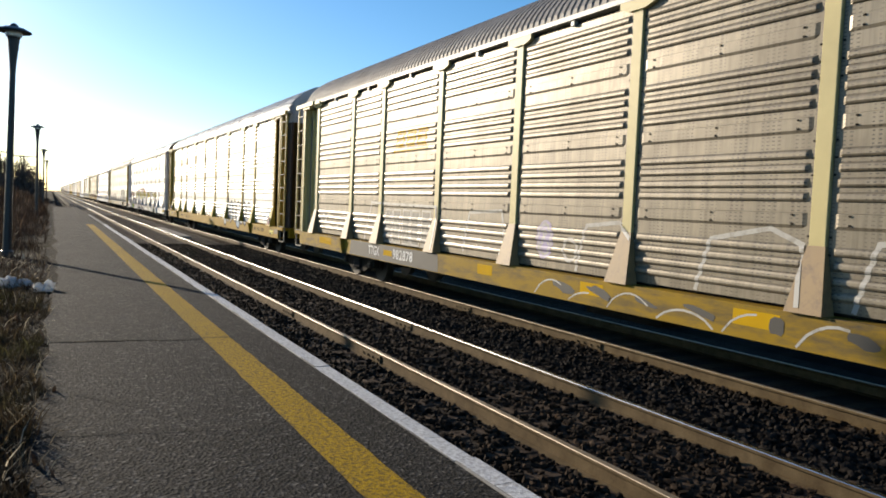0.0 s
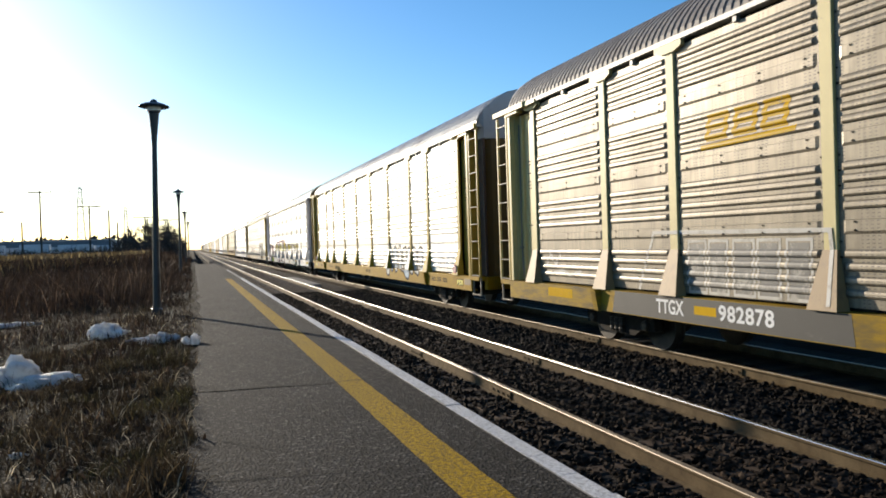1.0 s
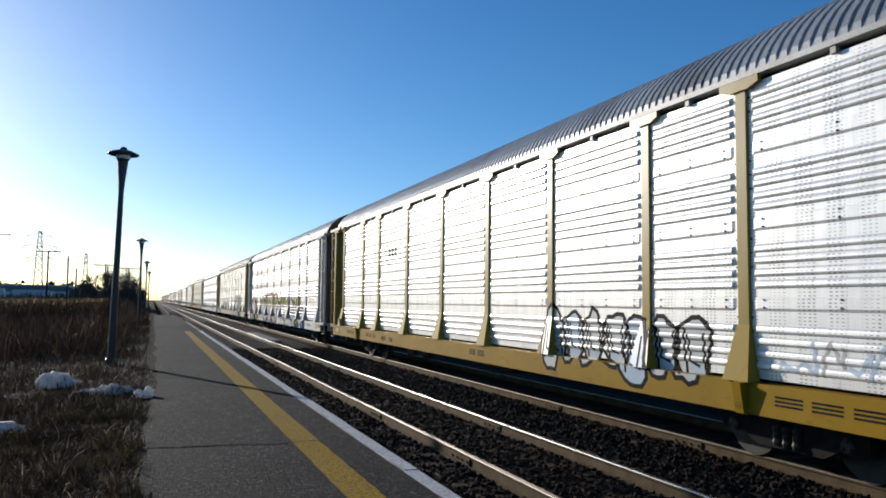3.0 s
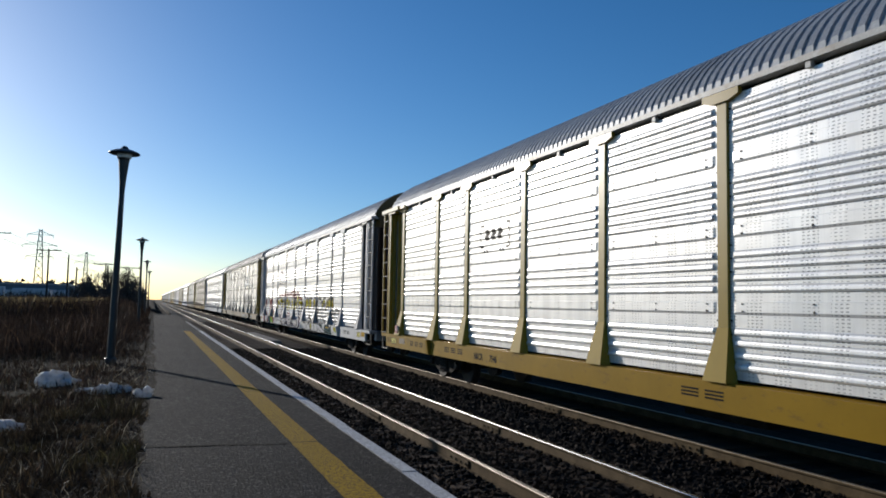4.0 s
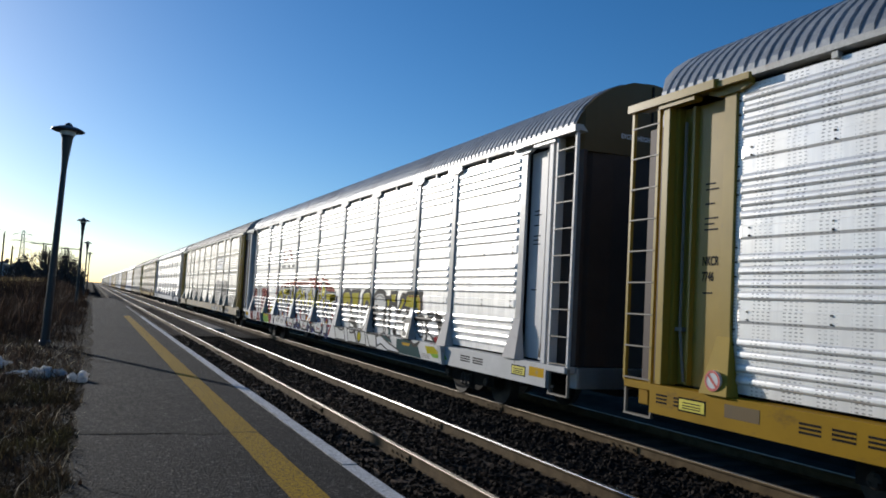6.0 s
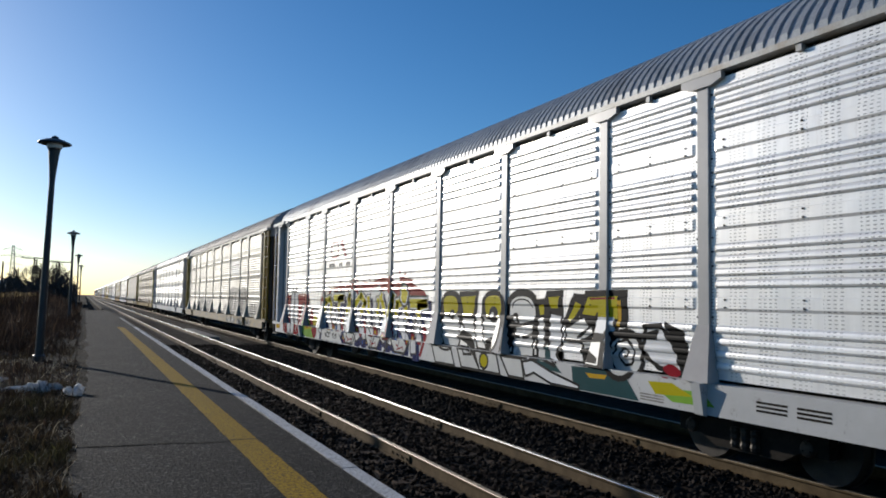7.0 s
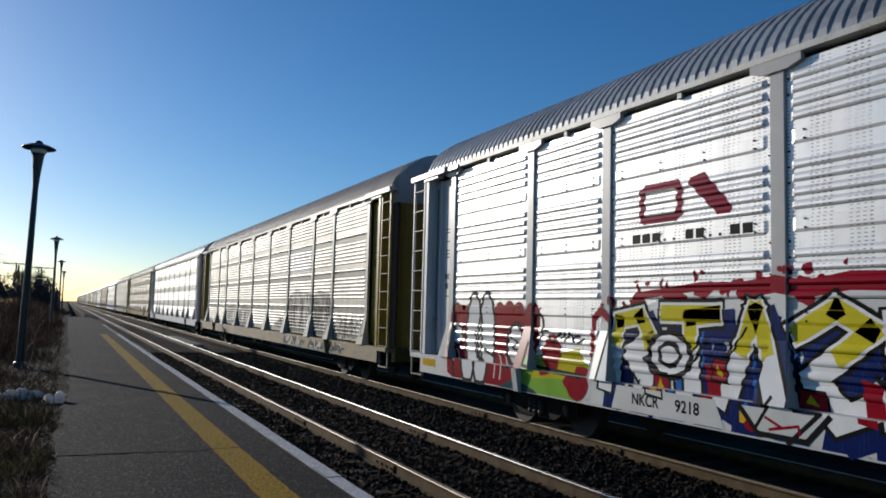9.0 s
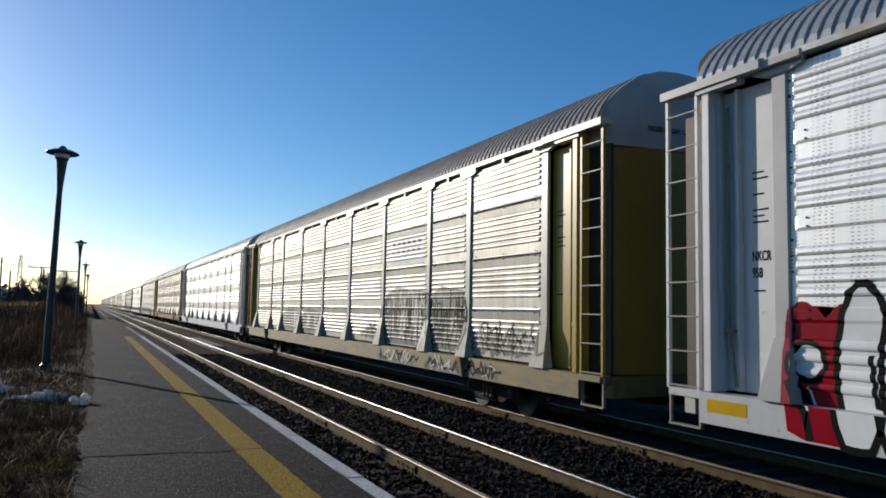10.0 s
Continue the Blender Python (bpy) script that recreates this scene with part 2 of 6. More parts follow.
    "trailer": surface("trailer_sheet", (0.5, 0.52, 0.54), (0.68, 0.69, 0.7), 0.3, 0.5),
    "pylon_steel": surface("pylon_steel", (0.24, 0.26, 0.29), (0.32, 0.34, 0.37), 0.4, 0.6, 0.3),
    "cable": surface("cable", (0.05, 0.05, 0.055), (0.08, 0.08, 0.085), 1.0, 0.7),
    "ochre": paint("ochre_paint", (0.38, 0.25, 0.03), 0.36, (0.18, 0.12, 0.045), 0.6, 0.0, (1.0, 1.0, 0.4), 0.2, 0.5),
    "ochre_matt": paint("matt_ochre_paint", (0.38, 0.25, 0.03), 0.65, (0.18, 0.12, 0.045), 0.6, 0.0, (1.0, 1.0, 0.4), 0.2, 0.2),
    "grey_matt": paint("matt_grey_paint", (0.42, 0.40, 0.39), 0.65, (0.25, 0.22, 0.2), 0.62, 0.0, None, 0.15, 0.2),
    "pale_matt": paint("matt_pale_paint", (0.44, 0.41, 0.34), 0.65, (0.22, 0.18, 0.13), 0.56, 0.0, None, 0.2, 0.2),
    "cream": paint("faded_yellow_paint", (0.56, 0.46, 0.20), 0.55, (0.34, 0.26, 0.16), 0.62),
    "greypost": paint("grey_post_paint", (0.46, 0.44, 0.42), 0.36, (0.25, 0.22, 0.2), 0.66),
    "palepost": paint("pale_post_paint", (0.50, 0.47, 0.40), 0.4, (0.3, 0.25, 0.2), 0.62),
    "sill_worn": paint("worn_yellow_sill_paint", (0.33, 0.20, 0.018), 0.6, (0.09, 0.07, 0.045), 0.44, 0.0, (1.0, 0.22, 1.2), 0.25, 0.1),
    "sill_ochre": paint("ochre_sill_paint", (0.34, 0.195, 0.012), 0.5, (0.13, 0.08, 0.025), 0.55, 0.0, (1.0, 0.4, 1.0), 0.2, 0.1),
    "sill_grey": paint("pale_grey_sill_paint", (0.48, 0.48, 0.47), 0.55, (0.25, 0.23, 0.22), 0.6),
    "sill_dirty": paint("dirty_sill_paint", (0.21, 0.135, 0.028), 0.65, (0.09, 0.078, 0.06), 0.44, 0.0, (1.0, 0.25, 1.0), 0.25),
    "sheet_silver": panel_metal("silver_sheet", (0.90, 0.885, 0.85), (0.80, 0.785, 0.76), (0.66, 0.645, 0.61), 0.38, 0.35),
    "sheet_white": panel_metal("white_sheet", (0.90, 0.885, 0.86), (0.82, 0.805, 0.785), (0.70, 0.685, 0.66), 0.38, 0.35),
    "sheet_weathered": panel_metal("weathered_sheet", (0.235, 0.20, 0.148), (0.16, 0.135, 0.098), (0.10, 0.082, 0.058), 0.47, 0.3, 0.9),
    "sheet_beige": panel_metal("beige_sheet", (0.37, 0.36, 0.315), (0.28, 0.27, 0.235), (0.20, 0.185, 0.155), 0.47, 0.3, 0.3),
}


def line_paint(name, color, under):
    """Road paint, worn through to what lies under it."""
    m, nt, bsdf = nodes_of(name)
    co = coords(nt)
    worn = ramp(nt, tex(nt, co, 26.0, 7.0, 0.8), [(0.46, (0, 0, 0)), (0.56, (0.95, 0.95, 0.95))])
    tone = mix(nt, tex(nt, co, 1.5, 4.0), color, tuple(c * 0.65 for c in color))
    nt.links.new(mix(nt, worn, tone, under), bsdf.inputs["Base Color"])
    bsdf.inputs["Roughness"].default_value, bsdf.inputs["Specular IOR Level"].default_value = 0.85, 0.1
    bump(nt, bsdf, tex(nt, co, 45.0, 4.0), 0.9, 0.012)
    return m


def asphalt_mat():
    """Old asphalt: pale and dark chips in a dark binder, stains and polished streaks."""
    m, nt, bsdf = nodes_of("asphalt")
    co = coords(nt)
    v = nt.nodes.new("ShaderNodeTexVoronoi")
    v.inputs["Scale"].default_value = 42.0
    nt.links.new(co, v.inputs["Vector"])
    sx = nt.nodes.new("ShaderNodeSeparateColor")
    nt.links.new(v.outputs["Color"], sx.inputs[0])
    chips = ramp(nt, sx.outputs[0], [(0.0, (0.007, 0.007, 0.0065)), (0.5, (0.02, 0.019, 0.018)), (0.85, (0.042, 0.04, 0.037)), (1.0, (0.15, 0.142, 0.13))])
    broad = ramp(nt, tex(nt, co, 0.7, 6.0, 0.7), [(0.3, (0.46, 0.455, 0.45)), (0.7, (0.92, 0.90, 0.88))])
    col = mix(nt, 1.0, chips, broad, "MULTIPLY")
    col = mix(nt, 0.6, col, ramp(nt, tex(nt, co, 9.0, 5.0, 0.7), [(0.3, (0.55, 0.55, 0.55)), (0.7, (1.1, 1.1, 1.1))]), "MULTIPLY")
    nt.links.new(col, bsdf.inputs["Base Color"])
    bsdf.inputs["Roughness"].default_value, bsdf.inputs["Specular IOR Level"].default_value = 0.9, 0.12
    h = calc(nt, "ADD", v.outputs["Distance"], calc(nt, "MULTIPLY", tex(nt, co, 14.0, 5.0), 1.2))
    bump(nt, bsdf, h, 0.9, 0.01)
    return m


def snow_mat():
    """Old wet snow, which light passes into."""
    m, nt, bsdf = nodes_of("snow")
    co = coords(nt)
    col = ramp(nt, tex(nt, co, 7.0, 6.0, 0.7), [(0.3, (0.55, 0.52, 0.48)), (0.5, (0.9, 0.89, 0.87))])
    nt.links.new(col, bsdf.inputs["Base Color"])
    bsdf.inputs["Roughness"].default_value = 0.6
    bump(nt, bsdf, tex(nt, co, 25.0, 5.0, 0.7), 1.0, 0.04)
    tr = nt.nodes.new("ShaderNodeBsdfTranslucent")
    nt.links.new(col, tr.inputs["Color"])
    mx = nt.nodes.new("ShaderNodeMixShader")
    mx.inputs[0].default_value = 0.45
    nt.links.new(bsdf.outputs[0], mx.inputs[1])
    nt.links.new(tr.outputs[0], mx.inputs[2])
    nt.links.new(mx.outputs[0], nt.nodes["Material Output"].inputs["Surface"])
    return m


M["snow"] = snow_mat()
M["asphalt"] = asphalt_mat()
M["yellow_line"] = line_paint("yellow_line_paint", (0.50, 0.29, 0.008), (0.13, 0.08, 0.02))
M["white_line"] = line_paint("white_line_paint", (0.75, 0.75, 0.74), (0.35, 0.34, 0.33))


# ---- mesh helpers ----
def mesh_of(name, bm, material):
    me = bpy.data.meshes.new(name)
    bm.normal_update()
    bm.to_mesh(me)
    bm.free()
    me.materials.append(material)
    return me


def part(name, bm, material, parent, label="", at=None):
    ob = new(name, bm if isinstance(bm, bpy.types.Mesh) else mesh_of(name, bm, material))
    ob.parent = parent
    if at is not None:
        ob.matrix_basis = at
    return tagged(ob, label)


def thing(name, label, category, at=None, group="", kind=""):
    ob = new(name)
    ob.empty_display_size = 0.3
    if at is not None:
        ob.matrix_basis = at
    return tagged(ob, label, category, group, kind)


def solid(name, bm, material, label="", category="", kind="", at=None, group=""):
    ob = new(name, bm if isinstance(bm, bpy.types.Mesh) else mesh_of(name, bm, material))
    if at is not None:
        ob.matrix_basis = at
    return tagged(ob, label, category, group, kind)


def box(bm, x0, x1, y0, y1, z0, z1, bevel=0.0):
    made = bmesh.ops.create_cube(bm, size=1.0, matrix=Matrix.LocRotScale(((x0 + x1) / 2, (y0 + y1) / 2, (z0 + z1) / 2), None, (x1 - x0, y1 - y0, z1 - z0)))
    if bevel:
        edges = list({e for v in made["verts"] for e in v.link_edges})
        bmesh.ops.bevel(bm, geom=edges, offset=bevel, segments=1, affect="EDGES")
    return bm


def rod(bm, a, b, r0, r1=None, n=8):
    a, b = Vector(a), Vector(b)
    d = b - a
    m = Matrix.Translation((a + b) / 2) @ d.to_track_quat("Z", "Y").to_matrix().to_4x4()
    bmesh.ops.create_cone(bm, cap_ends=True, segments=n, radius1=r0, radius2=r0 if r1 is None else r1, depth=d.length, matrix=m)
    return bm


def sweep(bm, profile, axis, c0, c1, closed=True):
    """A profile of 2D points drawn out along an axis from c0 to c1. Along y: (x, z); along x: (y, z); along z: (x, y)."""
    def put(p, c):
        return {"y": (p[0], c, p[1]), "x": (c, p[0], p[1]), "z": (p[0], p[1], c)}[axis]
    a = [bm.verts.new(put(p, c0)) for p in profile]
    b = [bm.verts.new(put(p, c1)) for p in profile]
    n = len(profile)
    for i in range(n if closed else n - 1):
        bm.faces.new((a[i], a[(i + 1) % n], b[(i + 1) % n], b[i]))
    if closed:
        bm.faces.new(a[::-1])
        bm.faces.new(b)
    bmesh.ops.recalc_face_normals(bm, faces=bm.faces)
    return bm


def lathe(bm, profile, n=16, center=(0, 0)):
    """(radius, z) points turned about an upright axis."""
    rings = []
    for r, z in profile:
        rings.append([bm.verts.new((center[0] + r * math.cos(2 * math.pi * k / n), center[1] + r * math.sin(2 * math.pi * k / n), z)) for k in range(n)])
    for p, q in zip(rings, rings[1:]):
        for k in range(n):
            bm.faces.new((p[k], p[(k + 1) % n], q[(k + 1) % n], q[k]))
    bm.faces.new(rings[0][::-1])
    bm.faces.new(rings[-1])
    return bm


def mesh_from(name, verts, faces, material):
    me = bpy.data.meshes.new(name)
    me.from_pydata(verts, [], faces)
    me.update()
    me.materials.append(material)
    return me


def letters(text, height, material, parent, at, name="lettering", label="", spacing=1.0, stretch=1.0):
    """Words in the built-in font, as a thin mesh; at: the pose of the baseline's start."""
    cu = bpy.data.curves.new("words", "FONT")
    cu.body, cu.size, cu.space_character, cu.extrude, cu.offset = text, height / 0.7, spacing, 0.0004, height * 0.035
    ob = bpy.data.objects.new("words", cu)
    me = bpy.data.meshes.new_from_object(ob)
    bpy.data.objects.remove(ob)
    bpy.data.curves.remove(cu)
    me.transform(Matrix.Diagonal((stretch, 1, 1, 1)))
    me.materials.clear()
    me.materials.append(material)
    return part(name, me, material, parent, label, at)


# ---- ground ----
def hump(x, y):
    return noise.noise((x * 0.35, y * 0.35, 0.3)) * 0.10 + noise.noise((x * 1.3, y * 1.3, 4.0)) * 0.07


def ground_z(x, y):
    if x < 0.46:
        fall = min(1.0, max(0.0, -0.05 - x) / 6.0)
        return -0.02 - 0.35 * fall + hump(x, y) * (0.35 + 0.65 * fall) * (1.0 if y < 200 else 0.3)
    if x < 13.0:
        return -0.95
    return -0.75 + (hump(x, y) if y < 200 else 0.0)


def ground_sheet():
    xs = [-2500, -900, -400, -200, -120, -80, -60, -45, -35, -28] + [-24 + 0.75 * i for i in range(32)] + [-0.3, -0.05, 0.45, 0.5, 2.0, 6, 12.9, 13.4, 16, 22, 40, 90, 200, 500, 1200, 2500]
    ys = [-300, -100, -40, -15, -5] + [0.6 * i for i in range(80)] + [48 + 3 * i for i in range(35)] + [170, 200, 260, 350, 500, 800, 1300, 2200, 3800]
    verts = [(x, y, ground_z(x, y)) for y in ys for x in xs]
    n = len(xs)
    faces = [(j * n + i, j * n + i + 1, (j + 1) * n + i + 1, (j + 1) * n + i) for j in range(len(ys) - 1) for i in range(n - 1)]
    return solid("ground", mesh_from("ground", verts, faces, M["soil"]), None, "winter soil with matted dead grass, darkened for shade between blades", "ground", "structure")


ground_sheet()

RAIL_Z = -0.23
RAILS = (3.84, 5.33, 7.44, 8.93)
FAR_END = 1300.0


def ballast_bed():
    prof = [(2.58, -0.95), (2.58, -0.41), (3.1, -0.40), (3.7, -0.385), (4.6, -0.39), (5.5, -0.385), (6.4, -0.42), (7.3, -0.385), (8.2, -0.39), (9.1, -0.385), (9.9, -0.43), (11.3, -0.95)]
    bm = bmesh.new()
    sweep(bm, prof, "y", -120.0, FAR_END)
    return solid("track_bed", bm, M["ballast"], "dark crushed-stone ballast bed under two tracks", "ballast", "structure")


ballast_bed()


def stones(name, count, area, size, label, material, seed=5):
    rng = np.random.default_rng(seed)
    bm = bmesh.new()
    bmesh.ops.create_icosphere(bm, subdivisions=1, radius=1.0)
    base = np.array([v.co[:] for v in bm.verts])
    tri = np.array([[v.index for v in f.verts] for f in bm.faces])
    bm.free()
    x0, x1, y0, y1 = area
    x = rng.uniform(x0, x1, count)
    y = y0 + (y1 - y0) * rng.uniform(0, 1, count) ** 1.7
    keep = np.ones(count, bool)
    for r in RAILS:
        keep &= np.abs(x - r) > 0.09
    x, y = x[keep], y[keep]
    n = len(x)
    s = rng.uniform(size[0], size[1], (n, 1, 1)) * rng.uniform(0.6, 1.35, (n, 1, 3))
    v = base[None] * (1 + rng.uniform(-0.45, 0.4, (n, len(base), 1))) * s
    a = rng.uniform(0, 6.28, n)
    c, sn = np.cos(a)[:, None], np.sin(a)[:, None]
    vx, vy = v[..., 0] * c - v[..., 1] * sn, v[..., 0] * sn + v[..., 1] * c
    z = np.interp(x, [2.58, 3.1, 3.7, 4.6, 5.5, 6.4, 7.3, 8.2], [-0.41, -0.40, -0.385, -0.39, -0.385, -0.42, -0.385, -0.39])
    lift = rng.uniform(0.0, 0.035, n)
    verts = np.stack([vx + x[:, None], vy + y[:, None], v[..., 2] * 0.8 + (z + lift)[:, None]], -1).reshape(-1, 3)
    faces = (tri[None] + (np.arange(n) * len(base))[:, None, None]).reshape(-1, 3)
    return solid(name, mesh_from(name, verts.tolist(), faces.tolist(), material), None, label, "ballast", "stuff")


stones("track_stones", 24000, (2.64, 5.55, -2.0, 34.0), (0.016, 0.038), "dirty dark brown crushed stones between the rails", M["stone_brown"])
stones("shoulder_stones", 17000, (5.45, 7.6, -2.0, 34.0), (0.018, 0.045), "loose grey crushed stones between the tracks", M["stone"], 6)


def rail_track(name, x_rails, shiny, label):
    track = thing(name, label, "railway track", kind="structure")
    for k, x in enumerate(x_rails):
        foot, top = RAIL_Z - 0.17, RAIL_Z
        prof = [(-0.075, foot), (0.075, foot), (0.075, foot + 0.018), (0.014, foot + 0.035), (0.010, foot + 0.125), (0.036, foot + 0.14), (0.036, top - 0.006), (-0.036, top - 0.006), (-0.036, foot + 0.14), (-0.010, foot + 0.125), (-0.014, foot + 0.035), (-0.075, foot + 0.018)]
        bm = bmesh.new()
        sweep(bm, [(x + a, b) for a, b in prof], "y", -120.0, FAR_END)
        rail = part("rail", bm, M["rail_side"], track, "rust-brown steel rail")
        bm = bmesh.new()
        sweep(bm, [(x - 0.034, top - 0.006), (x + 0.034, top - 0.006), (x + 0.03, top), (x - 0.03, top)], "y", -120.0, FAR_END)
        part("running_surface", bm, M[shiny[k]], rail, "worn bright top of the rail")
    tie_mesh = None
    for j in range(150):
        y = -8.0 + j * 0.56
        if tie_mesh is None:
            bm = bmesh.new()
            box(bm, -1.28, 1.28, -0.11, 0.11, -0.17, 0.0, 0.012)
            tie_mesh = mesh_of("tie", bm, M["tie"])
        part("tie", tie_mesh, None, track, "", pose((x_rails[0] + x_rails[1]) / 2, y, RAIL_Z - 0.148, 0, 0, random.uniform(-0.8, 0.8)))
    for x in x_rails:
        for y in (9.32, 13.35, 25.2, 37.0) if x == x_rails[0] else (11.6, 23.0, 35.0):
            bm = bmesh.new()
            for sgn in (-1, 1):
                box(bm, x + sgn * 0.014, x + sgn * 0.036, y - 0.32, y + 0.32, RAIL_Z - 0.135, RAIL_Z - 0.04, 0.005)
                for b in range(4):
                    box(bm, x + sgn * 0.036, x + sgn * 0.056, y - 0.25 + b * 0.165 - 0.014, y - 0.25 + b * 0.165 + 0.014, RAIL_Z - 0.10, RAIL_Z - 0.072)
            part("joint_bar", bm, M["rail_side"], track, "bolted rusty joint bar")
    return track


rail_track("platform_track", RAILS[:2], ("rail_rust", "rail_top"), "empty rusty railway track beside the platform")
rail_track("train_track", RAILS[2:], ("rail_rust", "rail_rust"), "railway track under the freight train")


def crossing_slab():
    bm = bmesh.new()
    box(bm, 5.45, 5.95, 37.6, 47.6, -0.42, -0.22, 0.02)
    return solid("crossing_slab", bm, M["concrete"], "long pale concrete slab lying beside the rail", "slab")


crossing_slab()


# ---- platform ----
def platform():
    pf = thing("platform", "low asphalt station platform with painted edge lines", "platform", kind="structure")
    ys = [-30.0 + 0.5 * i for i in range(240)]
    bm = bmesh.new()
    rows = []
    for y in ys:
        left = -0.12 + 0.16 * noise.noise((0.0, y * 0.4, 2.0)) + 0.07 * noise.noise((0.0, y * 1.7, 7.0)) + min(0.25, max(0.0, (y - 6) * 0.02))
        xs = [left, left + 0.02, 0.8, 1.6, 2.415]
        zs = [-0.10, 0.0, 0.0, 0.0, 0.0]
        rows.append([bm.verts.new((x, y, z + (0.004 * noise.noise((x * 2, y * 2, 1.0)) if k > 1 else 0))) for k, (x, z) in enumerate(zip(xs, zs))])
    for a, b in zip(rows, rows[1:]):
        for k in range(4):
            bm.faces.new((a[k], a[k + 1], b[k + 1], b[k]))
    part("asphalt", bm, M["asphalt"], pf, "weathered grey asphalt")
    # edge beam in lengths, each a touch out of line
    y = -20.0
    rng = random.Random(3)
    while y < 62.0:
        ln = 3.05
        dx, dz = rng.uniform(-0.008, 0.008), rng.uniform(-0.006, 0.004)
        bm = bmesh.new()
        box(bm, 2.42 + dx, 2.60 + dx, y + 0.006, y + ln - 0.006, -0.5, 0.002 + dz, 0.008)
        beam = part("edge_beam", bm, M["concrete"], pf, "concrete platform edge beam")
        if y < 43.0:
            bm = bmesh.new()
            for k in range(6):
                a, b = y + 0.008 + k * ln / 6, y + (k + 1) * ln / 6 - 0.004
                w = rng.uniform(-0.008, 0.008)
                box(bm, 2.435 + dx + w, 2.585 + dx, a, b, 0.001 + dz, 0.006 + dz)
            part("white_line", bm, M["white_line"], beam, "worn white edge paint")
        y += ln
    bm = bmesh.new()
    prev = None
    for i in range(330):
        y = -20.0 + i * 0.193
        w0, w1 = 1.63 + 0.012 * noise.noise((1.0, y * 3, 0)), 1.955 + 0.014 * noise.noise((5.0, y * 3, 0))
        cur = (bm.verts.new((w0, y, 0.007)), bm.verts.new((w1, y, 0.007)))
        if prev:
            bm.faces.new((prev[0], prev[1], cur[1], cur[0]))
        prev = cur
    part("yellow_line", bm, M["yellow_line"], pf, "worn textured yellow warning stripe")
    for pts, wide in CRACKS:
        bm = bmesh.new()
        prev = None
        for k in range(41):
            t = k / 40
            x = pts[0][0] + (pts[1][0] - pts[0][0]) * t
            y = pts[0][1] + (pts[1][1] - pts[0][1]) * t + 0.05 * noise.noise((x * 3, pts[0][1], 0)) + 0.02 * noise.noise((x * 11, pts[0][1], 3))
            w = wide * (0.5 + 0.9 * abs(noise.noise((x * 6, y, 9)))) * (1.9 - 1.5 * t)
            cur = (bm.verts.new((x, y - w, 0.0095)), bm.verts.new((x, y + w, 0.0095)))
            if prev:
                bm.faces.new((prev[0], prev[1], cur[1], cur[0]))
            prev = cur
        part("crack", bm, M["asphalt_patch"], pf, "dark open crack")
    return pf


CRACKS = [(((-0.05, 9.5), (2.34, 9.25)), 0.03), (((0.15, 17.95), (1.3, 17.55)), 0.04), (((0.17, 7.0), (0.75, 6.25)), 0.012),
          (((-0.05, 5.82), (1.6, 5.52)), 0.01), (((0.1, 29.8), (1.35, 29.4)), 0.07), (((0.1, 24.6), (0.95, 24.3)), 0.05),
          (((0.12, 14.2), (0.9, 14.25)), 0.015), (((0.1, 38.0), (1.2, 37.6)), 0.09), (((-0.1, 3.3), (1.9, 3.2)), 0.012)]
platform()
bm = bmesh.new()
box(bm, -0.50, -0.26, 5.8, 6.35, -0.35, -0.03, 0.04)
solid("timber_stub", bm, M["tie"], "weathered dark timber end sunk in the verge", "timber")


# ---- autorack cars ----
PITCH, LENGTH, HALF = 28.4, 27.03, 1.44
POSTS = (4.48, 6.44, 9.32, 12.12, 14.91, 17.71, 20.59, 22.55)
END_POSTS = (1.68, 25.35)
BANDS = (3.83, 2.90, 1.94)
Z0, Z1 = 1.07, 4.645
POST_W, SILL_X, POST_X = 0.095, 0.14, 0.036


def sheet_profile(dense=False):
    """(height, how far it stands out) up a side sheet: four ridges between lapped joints."""
    pts = [(Z0, 0.0)]
    tops = [1.94, 2.90, 3.83, 4.78]
    for b in tops:
        steps = (0.29, 0.43, 0.58, 0.72) if not dense else (0.20, 0.30, 0.40, 0.50, 0.60, 0.70)
        w = 1.0 if not dense else 0.7
        for d in reversed(steps):
            z = b - d
            pts += [(z - 0.044 * w, 0.0), (z - 0.034 * w, 0.021 * w), (z - 0.014 * w, 0.030 * w), (z + 0.012 * w, 0.0285 * w), (z + 0.034 * w, 0.0205 * w), (z + 0.054 * w, 0.0)]
        if b < 4.5:
            pts += [(b - 0.075, 0.0), (b - 0.04, 0.013), (b + 0.08, 0.013), (b + 0.087, 0.0)] if not dense else [(b - 0.026, 0.012), (b - 0.022, -0.05), (b + 0.018, -0.05), (b + 0.022, 0.012), (b + 0.05, 0.0)]
    pts.append((Z1, 0.0))
    return pts


PROFILE, DENSE_PROFILE = sheet_profile(), sheet_profile(True)
DENSE_CARS = set()


MESHES = {}


def cached(key, material, make):
    k = (key, material.name)
    if k not in MESHES:
        MESHES[k] = mesh_of(key.split(":")[0], make(), material)
    return MESHES[k]


